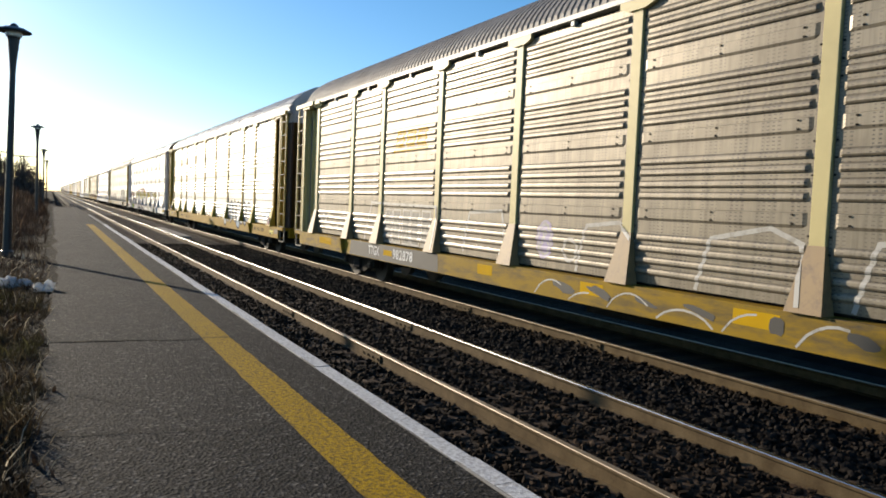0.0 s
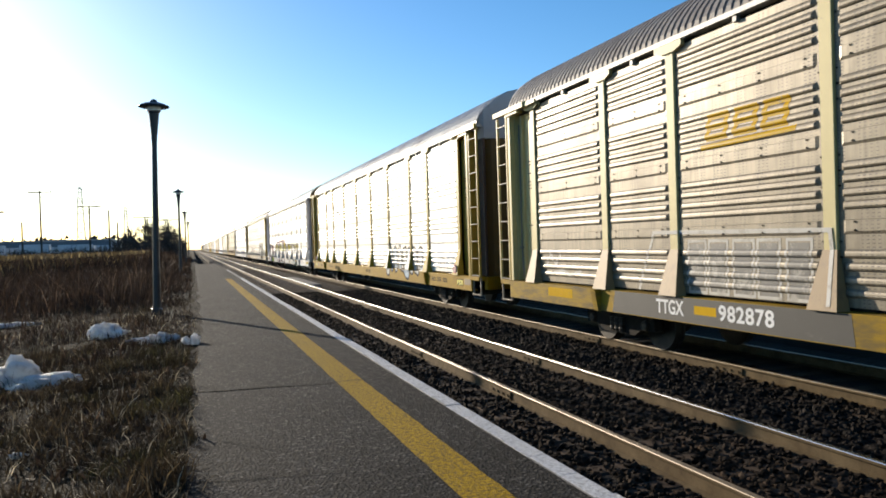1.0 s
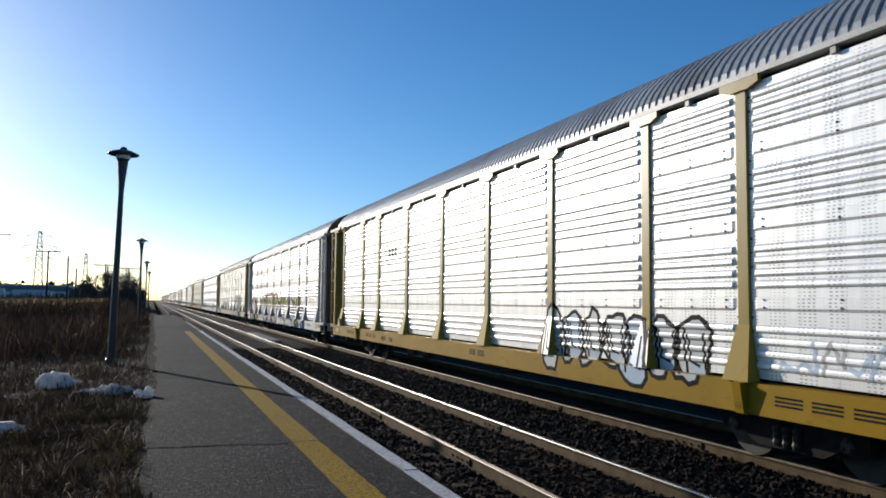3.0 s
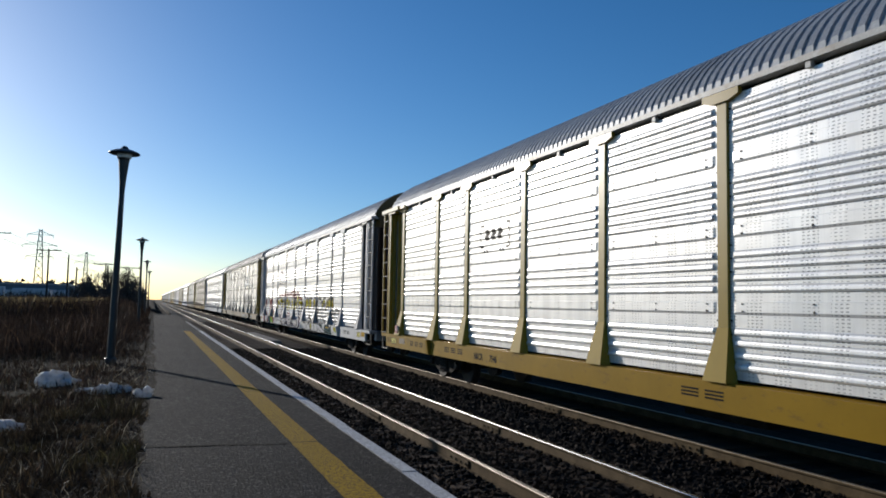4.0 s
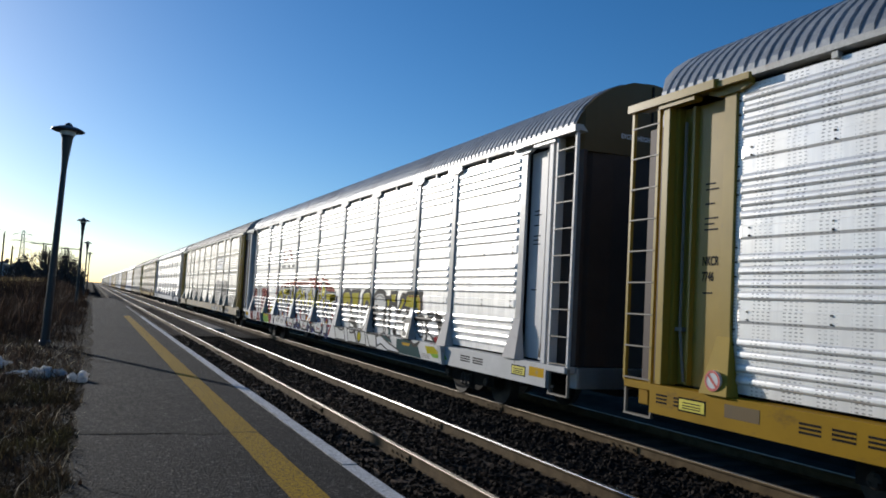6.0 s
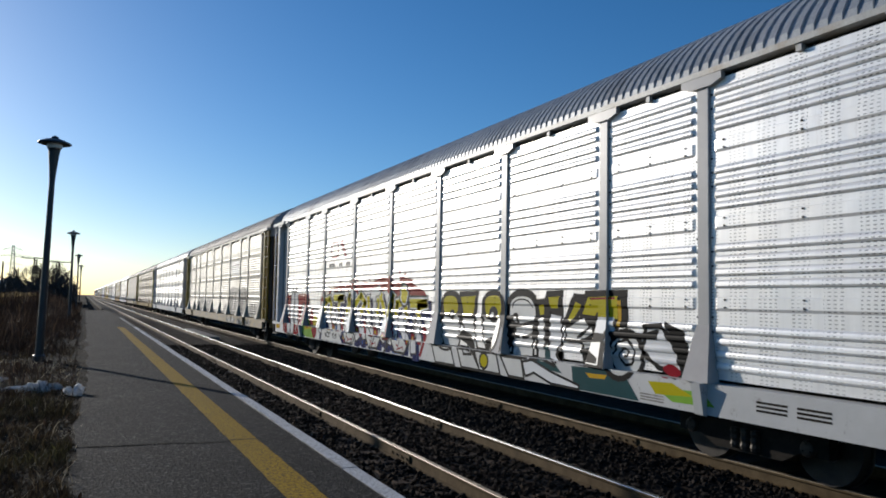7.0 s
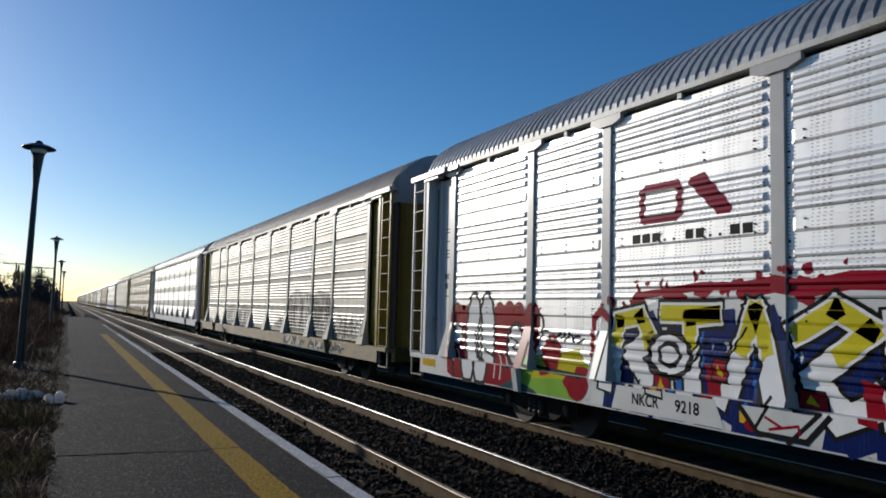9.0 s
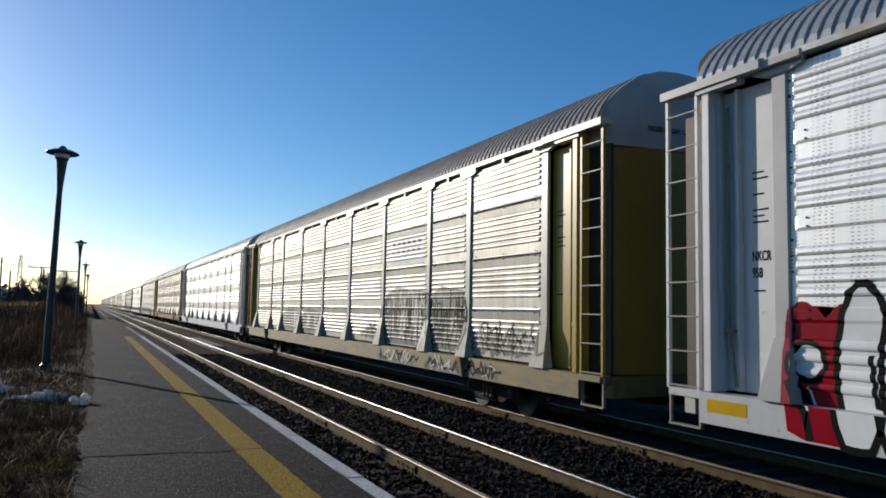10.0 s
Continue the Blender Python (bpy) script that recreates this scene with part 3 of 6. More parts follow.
def sheet_mesh(width, dense=False):
    bm = bmesh.new()
    prof = sheet_profile(dense)
    cols = ((0.0, 0), (0.05, 0), (0.10, 1), (width - 0.10, 1), (width - 0.05, 0), (width, 0))
    grid = [[bm.verts.new((-o * f, y, z)) for y, f in cols] for z, o in prof]
    for a, b in zip(grid, grid[1:]):
        for k in range(len(cols) - 1):
            bm.faces.new((a[k + 1], a[k], b[k], b[k + 1]))
    # turned-in edges give the sheet its thickness
    back = [[bm.verts.new((0.03, y, z)) for y in (0.0, width)] for z in (Z0, Z1)]
    bm.faces.new((grid[0][0], grid[0][-1], back[0][1], back[0][0]))
    bm.faces.new((grid[-1][-1], grid[-1][0], back[1][0], back[1][1]))
    return bm


def bolts_mesh(width):
    bm = bmesh.new()
    n = max(3, round(width / 0.75))
    for b in BANDS:
        for k in range(n):
            y = 0.22 + (width - 0.44) * k / (n - 1)
            for dz in (-0.03, 0.06):
                box(bm, -0.024, -0.008, y - 0.011, y + 0.011, b + dz - 0.009, b + dz + 0.009)
    for k in range(3):
        for y in (0.025, width - 0.025):
            for b in (1.45, 2.4, 3.35, 4.3):
                box(bm, -0.015, 0.0, y - 0.010, y + 0.010, b + k * 0.17 - 0.009, b + k * 0.17 + 0.009)
    return bm


def post_mesh():
    bm = bmesh.new()
    box(bm, -POST_X, 0.02, -POST_W, POST_W, 1.60, 4.60, 0.008)
    sweep(bm, [(-0.16, 4.575), (0.16, 4.575), (0.33, 4.63), (0.33, 4.712), (-0.33, 4.712), (-0.33, 4.63)], "x", -POST_X - 0.03, 0.0)
    return bm


def gusset_mesh():
    """The flared foot of a post, which leans out to the sill."""
    bm = bmesh.new()
    f = [(-0.215, 1.03), (0.215, 1.03), (0.10, 1.70), (-0.10, 1.70)]
    out = [-0.19, -0.19, -POST_X - 0.006, -POST_X - 0.006]
    a = [bm.verts.new((o, y, z)) for (y, z), o in zip(f, out)]
    b = [bm.verts.new((0.0, y, z)) for y, z in f]
    bm.faces.new(a[::-1])
    bm.faces.new(b)
    for i in range(4):
        bm.faces.new((a[i], a[(i + 1) % 4], b[(i + 1) % 4], b[i]))
    bmesh.ops.recalc_face_normals(bm, faces=bm.faces)
    return bm


ROOF = [(-1.43, 4.79), (-1.405, 4.89), (-1.33, 5.035), (-1.20, 5.205), (-1.01, 5.38), (-0.78, 5.525), (-0.53, 5.635), (-0.3, 5.68), (0.0, 5.69)]
ROOF += [(-x, z) for x, z in ROOF[-2::-1]]


def roof_mesh(simple=False):
    bm = bmesh.new()
    pitch = 0.165
    n = int((LENGTH - 0.5) / pitch)
    cuts = []
    for k in range(n):
        y = 0.25 + k * pitch
        cuts += [(y, 0.0), (y + 0.048, 0.0), (y + 0.054, 0.021), (y + 0.150, 0.021)]
    cuts.append((0.25 + n * pitch, 0.0))
    if simple:
        cuts = [(0.25, 0.0), (LENGTH - 0.25, 0.0)]
    rows = []
    for y, up in cuts:
        row = []
        for i, (x, z) in enumerate(ROOF):
            d = Vector((x * 0.75, 0, 1.0 if abs(x) < 1.2 else 0.5)).normalized() * up * (1.0 if 0 < i < len(ROOF) - 1 else 0.0)
            row.append(bm.verts.new((x + d.x, y, z + d.z)))
        rows.append(row)
    for a, b in zip(rows, rows[1:]):
        for k in range(len(ROOF) - 1):
            bm.faces.new((a[k], a[k + 1], b[k + 1], b[k]))
    bmesh.ops.recalc_face_normals(bm, faces=bm.faces)
    return bm


def sill_mesh():
    bm = bmesh.new()
    prof = [(-0.14, 0.66), (-0.14, 1.025), (0.06, 1.03), (0.06, 0.98), (-0.09, 0.975), (-0.09, 0.70), (0.02, 0.70), (0.02, 0.66)]
    sweep(bm, prof, "y", 0.55, LENGTH - 0.55)
    return bm


def cap_mesh():
    bm = bmesh.new()
    sweep(bm, [(-0.07, 4.715), (-0.07, 4.785), (0.0, 4.805), (0.10, 4.70), (0.0, 4.70)], "y", 0.02, LENGTH - 0.02)
    return bm


def door_beam_mesh():
    bm = bmesh.new()
    sweep(bm, [(-0.19, 4.66), (-0.19, 4.765), (-0.10, 4.785), (-0.10, 4.66)], "y", -0.05, 1.55)
    box(bm, -0.15, -0.10, 1.55, 2.05, 4.665, 4.74)
    box(bm, -0.16, -0.02, 0.55, 1.2, 4.60, 4.65)
    return bm


END_PLAN = [(-1.27, 1.62), (-1.27, 0.62), (-1.22, 0.40), (-1.05, 0.27), (-0.7, 0.19), (-0.35, 0.15), (0.35, 0.15), (0.7, 0.19), (1.05, 0.27), (1.22, 0.40), (1.27, 0.62), (1.27, 1.62)]


def end_wall_mesh(z0, z1):
    """The bowed end of the car, between two heights."""
    bm = bmesh.new()
    sweep(bm, END_PLAN, "z", z0, z1)
    return bm


def end_panel_mesh():
    """The upper end sheet, which closes the roof's arch."""
    bm = bmesh.new()
    plan = [(-1.36, 0.60), (-1.35, 0.33), (-1.24, 0.24), (-1.05, 0.20), (-0.78, 0.17), (-0.4, 0.14), (0.0, 0.13), (0.4, 0.14), (0.78, 0.17), (1.05, 0.20), (1.24, 0.24), (1.35, 0.33), (1.36, 0.60)]
    xs, zs = [q[0] for q in ROOF], [q[1] for q in ROOF]
    rows = [[bm.verts.new((x, y, 4.452 if k == 0 else (4.82 if k == 1 else max(4.83, float(np.interp(x, xs, zs)) + (0.012 if y < 0.3 else -0.01))))) for x, y in plan] for k in range(3)]
    for a, b in zip(rows, rows[1:]):
        for k in range(len(plan) - 1):
            bm.faces.new((a[k], a[k + 1], b[k + 1], b[k]))
    lid = [bm.verts.new((v.co.x, 0.62, v.co.z)) for v in rows[2]]
    for k in range(len(plan) - 1):
        bm.faces.new((rows[2][k], rows[2][k + 1], lid[k + 1], lid[k]))
    bm.faces.new(rows[0][::-1])
    bmesh.ops.recalc_face_normals(bm, faces=bm.faces)
    return bm


def end_seam_mesh():
    bm = bmesh.new()
    box(bm, -0.02, 0.02, 0.118, 0.135, 5.05, 5.66)
    return bm


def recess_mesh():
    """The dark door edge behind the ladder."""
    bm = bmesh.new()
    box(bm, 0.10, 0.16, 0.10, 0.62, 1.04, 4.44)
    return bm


def eave_clip_mesh():
    bm = bmesh.new()
    box(bm, -0.05, 0.02, -0.04, 0.04, 4.63, 4.71, 0.004)
    return bm


def door_leaf_mesh():
    """The end door's side leaf, set back behind the posts, with a thin flange."""
    bm = bmesh.new()
    sweep(bm, [(0.08, 1.60), (0.08, 1.05), (0.02, 1.04), (0.02, 1.0), (0.08, 0.99), (0.08, 0.78), (0.20, 0.78), (0.20, 1.60)], "z", 1.06, 4.58)
    return bm


def door_post_mesh():
    bm = bmesh.new()
    box(bm, -0.13, 0.12, 0.62, 0.74, 1.03, 4.68, 0.008)
    box(bm, -0.02, 0.2, 0.74, 0.80, 1.05, 4.6)
    return bm


def latch_mesh():
    bm = bmesh.new()
    rod(bm, (0.03, 0.88, 1.75), (0.03, 0.88, 4.4), 0.018, n=6)
    rod(bm, (0.03, 0.88, 1.75), (0.0, 1.0, 1.1), 0.018, n=6)
    box(bm, 0.0, 0.08, 0.82, 0.95, 1.72, 1.77)
    return bm


def ladder_stile_mesh():
    bm = bmesh.new()
    box(bm, -0.025, 0.025, -0.022, 0.022, 1.02, 4.66)
    return bm


def rung_mesh():
    bm = bmesh.new()
    rod(bm, (0, 0.0, 0), (0, 0.52, 0), 0.013, n=6)
    return bm


def stirrup_mesh():
    bm = bmesh.new()
    for u in (0.01, 0.52):
        box(bm, -0.02, 0.02, u - 0.015, u + 0.015, 0.58, 1.0)
    box(bm, -0.03, 0.03, -0.005, 0.535, 0.57, 0.595)
    return bm


def end_sill_mesh():
    bm = bmesh.new()
    box(bm, -0.14, 0.05, 0.02, 0.56, 0.93, 1.03, 0.01)
    box(bm, 0.10, 2.75, 0.04, 0.24, 0.70, 1.02, 0.01)
    return bm


def underframe_mesh():
    bm = bmesh.new()
    box(bm, -1.30, 1.30, 0.3, LENGTH - 0.3, 0.86, 1.02)
    box(bm, -0.35, 0.35, 0.3, LENGTH - 0.3, 0.55, 0.86)
    for k in range(14):
        u = 2.0 + k * 1.77
        box(bm, -1.30, 1.30, u - 0.06, u + 0.06, 0.68, 0.88)
    box(bm, -0.15, 0.15, -0.35, 0.4, 0.58, 0.84, 0.02)
    box(bm, -0.15, 0.15, LENGTH - 0.4, LENGTH + 0.35, 0.58, 0.84, 0.02)
    box(bm, -0.9, -0.3, 12.0, 13.6, 0.42, 0.72, 0.02)
    return bm


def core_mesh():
    """A dark block standing in for decks and shaded inside behind the sheets."""
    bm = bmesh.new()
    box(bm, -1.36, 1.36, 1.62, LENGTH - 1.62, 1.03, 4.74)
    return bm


def jack_pad_mesh():
    """The bracket on the sill over the truck."""
    bm = bmesh.new()
    sweep(bm, [(-0.14, 0.64), (-0.20, 0.66), (-0.26, 1.02), (-0.14, 1.035)], "y", 4.32, 4.46)
    return bm


def truck_mesh():
    bm = bmesh.new()
    for sx in (-1, 1):
        prof = [(-1.1, 0.34), (-1.1, 0.56), (-0.75, 0.66), (-0.35, 0.70), (0.35, 0.70), (0.75, 0.66), (1.1, 0.56), (1.1, 0.34), (0.72, 0.34), (0.5, 0.22), (-0.5, 0.22), (-0.72, 0.34)]
        sweep(bm, prof, "x", sx * 1.02 - 0.07, sx * 1.02 + 0.07)
    box(bm, -1.05, 1.05, -0.2, 0.2, 0.38, 0.62, 0.03)
    return bm


def spring_mesh():
    bm = bmesh.new()
    return lathe(bm, [(0.05, 0.26), (0.062, 0.30), (0.05, 0.34), (0.062, 0.38), (0.05, 0.42), (0.062, 0.46), (0.05, 0.50)], 8)


def bearing_mesh():
    bm = bmesh.new()
    lathe(bm, [(0.09, 0.0), (0.095, 0.05), (0.085, 0.09), (0.06, 0.10)], 12)
    for k in range(3):
        a = k * 2.094
        rod(bm, (0.055 * math.cos(a), 0.055 * math.sin(a), 0.10), (0.055 * math.cos(a), 0.055 * math.sin(a), 0.115), 0.017, n=6)
    return bm


def wheelset_mesh():
    bm = bmesh.new()
    rod(bm, (-1.05, 0, 0), (1.05, 0, 0), 0.08, n=10)
    for sx in (-1, 1):
        x = sx * 0.745
        rod(bm, (x - 0.065, 0, 0), (x + 0.065, 0, 0), 0.42, n=28)
        rod(bm, (x - sx * 0.065, 0, 0), (x - sx * 0.10, 0, 0), 0.445, n=28)
        rod(bm, (x + sx * 0.065, 0, 0), (x + sx * 0.085, 0, 0), 0.17, n=14)
        for k in range(4):
            a = k * math.pi / 2
            box(bm, x + sx * 0.06 - 0.008, x + sx * 0.07 + 0.008, 0.28 * math.cos(a) - 0.03, 0.28 * math.cos(a) + 0.03, 0.28 * math.sin(a) - 0.03, 0.28 * math.sin(a) + 0.03)
    return bm


FLIP = pose(0, LENGTH, 0, 0, 0, 180)           # the same part seen from the other end and side
MIRROR_END = Matrix.Translation((0, LENGTH, 0)) @ Matrix.Diagonal((1, -1, 1, 1))


def mirrored(make):
    def made():
        bm = make()
        bm.transform(MIRROR_END)
        bmesh.ops.reverse_faces(bm, faces=bm.faces)
        return bm
    return made


def autorack(scheme, label, dense=False, full=True):
    """One car; its origin is at the leading end, on the rail tops, at the middle of the track."""
    s = {k: M[v] for k, v in scheme.items()}
    car = thing("autorack_car", label, "rail car", group="autorack cars of the train")
    side = pose(-HALF, 0, 0)
    if dense:
        DENSE_CARS.add(car.name)
    part("underframe", cached("underframe", M["under"], underframe_mesh), None, car, "black underframe")
    part("inner_deck", cached("inner_deck", M["under"], core_mesh), None, car, "dark block standing in for the shaded inside behind the sheets")
    part("roof", cached("roof" if full else "roof:far", s["roof"], lambda: roof_mesh(not full)), None, car, "ribbed steel roof")
    cuts = [END_POSTS[0], *POSTS, END_POSTS[1]]
    for flip in (False, True):
        base = FLIP @ side if flip else side
        part("side_sill", cached("side_sill", s["sill"], sill_mesh), None, car, "", base)
        part("eave_rail", cached("eave_rail", s["cap"], cap_mesh), None, car, "", base)
        for a, b in zip(cuts, cuts[1:]):
            a, b = a + POST_W + 0.004, b - POST_W - 0.004
            w = round(b - a, 3)
            at = base @ pose(0, a, 0)
            sheet = part("side_sheet", cached("side_sheet:%.3f%s" % (w, dense), s["sheet"], lambda: sheet_mesh(w, dense)), None, car, "", at)
            if full and not flip:
                part("eave_clip", cached("eave_clip", s["cap"], eave_clip_mesh), None, car, "", base @ pose(0, (a + b) / 2, 0))
                tagged(part("bolts", cached("bolts:%.3f" % w, M["black"], lambda: bolts_mesh(w)), None, sheet), kind="stuff")
        for u in cuts:
            post = part("side_post", cached("side_post", s["post"], post_mesh), None, car, "", base @ pose(0, u, 0))
            part("post_foot", cached("post_foot", s["foot"], gusset_mesh), None, post)
        for rear in (False, True):
            wrap = mirrored if rear else (lambda f: f)
            tag = ":rear" if rear else ""
            part("door_beam", cached("door_beam" + tag, s["post"], wrap(door_beam_mesh)), None, car, "", base)
            if not full:
                continue
            part("door_leaf", cached("door_leaf" + tag, s["door"], wrap(door_leaf_mesh)), None, car, "folding end door leaf at the side", base)
            part("door_post", cached("door_post" + tag, s["door"], wrap(door_post_mesh)), None, car, "", base)
            part("jacking_pad", cached("jacking_pad" + tag, s["sill"], wrap(jack_pad_mesh)), None, car, "", base)
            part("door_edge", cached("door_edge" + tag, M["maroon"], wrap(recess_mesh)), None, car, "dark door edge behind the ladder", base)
            part("latch_rod", cached("latch_rod" + tag, M["ladder"], wrap(latch_mesh)), None, car, "", base)
            part("stirrup_step", cached("stirrup_step" + tag, M["ladder"], wrap(stirrup_mesh)), None, car, "", base @ pose(-0.08, 0, 0))
            part("end_sill", cached("end_sill" + tag, s["sill"], wrap(end_sill_mesh)), None, car, "", base)
            ladder = part("ladder_stile", cached("ladder_stile", s["door"], ladder_stile_mesh), None, car, "", base @ pose(-0.10, LENGTH - 0.0 if rear else 0.0, 0))
            part("ladder_stile", cached("ladder_stile", s["door"], ladder_stile_mesh), None, car, "", base @ pose(-0.10, LENGTH - 0.52 if rear else 0.52, 0))
            for k in range(9):
                part("rung", cached("rung", M["ladder"], rung_mesh), None, ladder, "", pose(-0.02, -0.52 if rear else 0.0, 1.06 + k * 0.422))
    for rear in (False, True):
        wrap = mirrored if rear else (lambda f: f)
        tag = ":rear" if rear else ""
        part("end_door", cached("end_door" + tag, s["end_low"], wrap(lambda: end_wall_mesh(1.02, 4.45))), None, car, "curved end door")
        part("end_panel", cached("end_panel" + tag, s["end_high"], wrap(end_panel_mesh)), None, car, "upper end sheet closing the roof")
        if full and not dense:
            part("end_seam", cached("end_seam" + tag, M["under"], wrap(end_seam_mesh)), None, car, "dark upright seam")
        u = LENGTH - 4.2 if rear else 4.2
        truck = part("truck", cached("truck", M["under"], truck_mesh), None, car, "cast-steel truck side frames", pose(0, u, 0))
        if full:
            for k in range(6):
                part("spring", cached("spring", M["wheel"], spring_mesh), None, truck, "", pose((-1.11, 1.11)[k // 3], -0.15 + 0.15 * (k % 3), 0))
        for d in (-0.86, 0.86):
            if full:
                for sx in (-1, 1):
                    part("bearing", cached("bearing", M["wheel"], bearing_mesh), None, truck, "dark roller bearing cap", pose(sx * 1.05, d, 0.42, 0, sx * 90, 0))
            part("wheelset", cached("wheelset", M["wheel"], wheelset_mesh), None, car, "worn steel wheels on an axle", pose(0, u + d, 0.42))
    return car


WEATHERED = dict(sheet="sheet_weathered", post="cream", foot="foot_brown", sill="sill_worn", cap="rail_cap", roof="roof_dull", door="cream", end_low="end_yellow_shaded", end_high="end_grey")
OCHRE = dict(sheet="sheet_silver", post="ochre", foot="ochre_matt", sill="sill_ochre", cap="rail_cap", roof="roof", door="ochre", end_low="end_yellow_shaded", end_high="end_grey")
WHITE = dict(sheet="sheet_white", post="greypost", foot="grey_matt", sill="sill_grey", cap="rail_cap", roof="roof", door="door_white", end_low="maroon", end_high="end_yellow_shaded")
BEIGE = dict(sheet="sheet_beige", post="palepost", foot="pale_matt", sill="sill_dirty", cap="palepost", roof="roof_dull", door="ochre", end_low="end_mustard", end_high="end_grey")

TRAIN = []
LABELS = {"W": "weathered beige-grey autorack car with faded yellow posts and worn sill", "O": "silver-sheeted autorack car with ochre posts and sill",
          "G": "white-silver autorack car with grey posts and painted graffiti", "B": "beige weathered autorack car with pale posts and dirty sill",
          "S": "silver autorack car with grey posts, farther along the train"}
ORDER = "WOGBSWBSWSBOWSBWSOBSWBSOW"
SCHEMES = {"W": WEATHERED, "O": OCHRE, "G": WHITE, "B": BEIGE, "S": dict(WHITE, sheet="sheet_silver", end_high="end_grey")}
for i, code in enumerate(ORDER):
    car = autorack(SCHEMES[code], LABELS[code], dense=(code == "B"), full=(i < 7))
    TRAIN.append(car)


# ---- plants ----
def blades(name, xy, heights, width, lean, material, label, category, seed, lift=0.0):
    """Many bent leaves or stalks standing on the ground, as one mesh."""
    rng = np.random.default_rng(seed)
    n = len(xy)
    z0 = np.array([ground_z(x, y) for x, y in xy]) - 0.02 + lift
    a, b = rng.uniform(0, 6.283, n), rng.uniform(0, 6.283, n)
    w = width * rng.uniform(0.6, 1.4, n) / 2
    le = lean * rng.uniform(0.2, 1.3, n) * heights
    up = np.sqrt(np.maximum(heights ** 2 - le ** 2, (0.25 * heights) ** 2))
    sx, sy = np.cos(a) * w, np.sin(a) * w
    lx, ly = np.cos(b) * le, np.sin(b) * le
    x, y = xy[:, 0], xy[:, 1]
    v = np.stack([
        np.stack([x - sx, y - sy, z0], 1), np.stack([x + sx, y + sy, z0], 1),
        np.stack([x + sx * 0.8 + lx * 0.35, y + sy * 0.8 + ly * 0.35, z0 + up * 0.6], 1), np.stack([x - sx * 0.8 + lx * 0.35, y - sy * 0.8 + ly * 0.35, z0 + up * 0.6], 1),
        np.stack([x + lx, y + ly, z0 + up], 1)], 1).reshape(-1, 3)
    k = np.arange(n)[:, None] * 5
    quads = (k + np.array([[0, 1, 2, 3]])).tolist()
    tris = (k + np.array([[3, 2, 4]])).tolist()
    return solid(name, mesh_from(name, v.tolist(), quads + tris, material), None, label, category, "stuff")


def scatter(rng, n, x0, x1, y0, y1, power=1.0, patch=0.0, scale=0.5, seed=0.0):
    out = []
    while len(out) < n:
        x, y = rng.uniform(x0, x1), y0 + (y1 - y0) * rng.random() ** power
        if patch and noise.noise((x * scale, y * scale, seed)) < patch * (rng.random() * 2 - 1):
            continue
        out.append((x, y))
    return np.array(out)


rng = random.Random(11)
npr = np.random.default_rng(12)
xy = scatter(rng, 60000, -11.0, 0.04, -3.0, 30.0, 1.0, 0.3, 0.9, 1.0)
near = scatter(rng, 120000, -4.6, 0.06, 3.0, 16.0, 1.25, 0.35, 1.4, 1.0)
xy = np.concatenate([xy, near])
keep = np.array([x < -0.10 + 0.28 * noise.noise((0.0, y * 0.9, 3.0)) for x, y in xy])
xy = xy[keep]
size = np.array([0.6 + 0.9 * max(0.0, noise.noise((x * 1.1, y * 1.1, 6.0)) + 0.25) for x, y in xy])
blades("dead_grass", xy, npr.uniform(0.06, 0.26, len(xy)) * size, 0.010, 1.25, M["grass"], "flattened brown dead grass on the verge", "grass", 21)
xy = scatter(rng, 26000, -6.0, 0.05, 3.0, 22.0, 1.3, 0.5, 1.6, 12.0)
xy = xy[np.array([x < -0.04 + 0.22 * noise.noise((0.0, y * 1.3, 8.0)) for x, y in xy])]
blades("leaf_litter", xy, npr.uniform(0.05, 0.16, len(xy)), 0.03, 1.5, M["weeds"], "curled brown leaf litter in the grass", "leaves", 28)
xy = scatter(rng, 8000, -7.0, 0.0, 3.0, 22.0, 1.2, 0.4, 1.2, 8.0)
blades("straw", xy, npr.uniform(0.08, 0.30, len(xy)), 0.009, 1.5, M["straw"], "pale loose straw stalks", "grass", 22)
xy = scatter(rng, 30000, -16.0, -0.12, 13.0, 62.0, 1.0, 0.6, 0.35, 2.0)
tall = np.array([0.35 + 0.5 * max(0.0, noise.noise((x * 0.4, y * 0.4, 5.0)) + 0.4) + 0.35 * min(1.0, max(0.0, (y - 24) / 20)) for x, y in xy]) * npr.uniform(0.5, 1.15, len(xy))
tall *= np.clip((-xy[:, 0]) / 1.2, 0.45, 1.0) * np.clip((xy[:, 1] - 6.0) / 18.0, 0.6, 1.5)
blades("brown_weeds", xy, tall * 0.8, 0.02, 0.95, M["weeds"], "dense dark brown dead weeds", "weeds", 23)
xy = scatter(rng, 30000, -60.0, -1.0, 27.0, 62.0, 1.0, 0.4, 0.2, 6.0)
blades("brown_brush", xy, npr.uniform(0.7, 1.75, len(xy)) * np.clip(-xy[:, 0] / 2.5, 0.5, 1.0), 0.03, 0.7, M["weeds"], "dark brown winter brush", "weeds", 24)
xy = scatter(rng, 15000, -80.0, -4.0, 60.0, 95.0, 1.2, 0.3, 0.1, 9.0)
blades("reed_stalks", xy, npr.uniform(1.4, 2.1, len(xy)), 0.05, 0.25, M["reeds"], "tall pale tan reeds", "reeds", 25)
xy = xy[:6000]
blades("reed_plumes", xy, npr.uniform(0.25, 0.45, len(xy)), 0.11, 0.5, M["reeds"], "feathery tan reed plumes", "reeds", 26, 1.75)
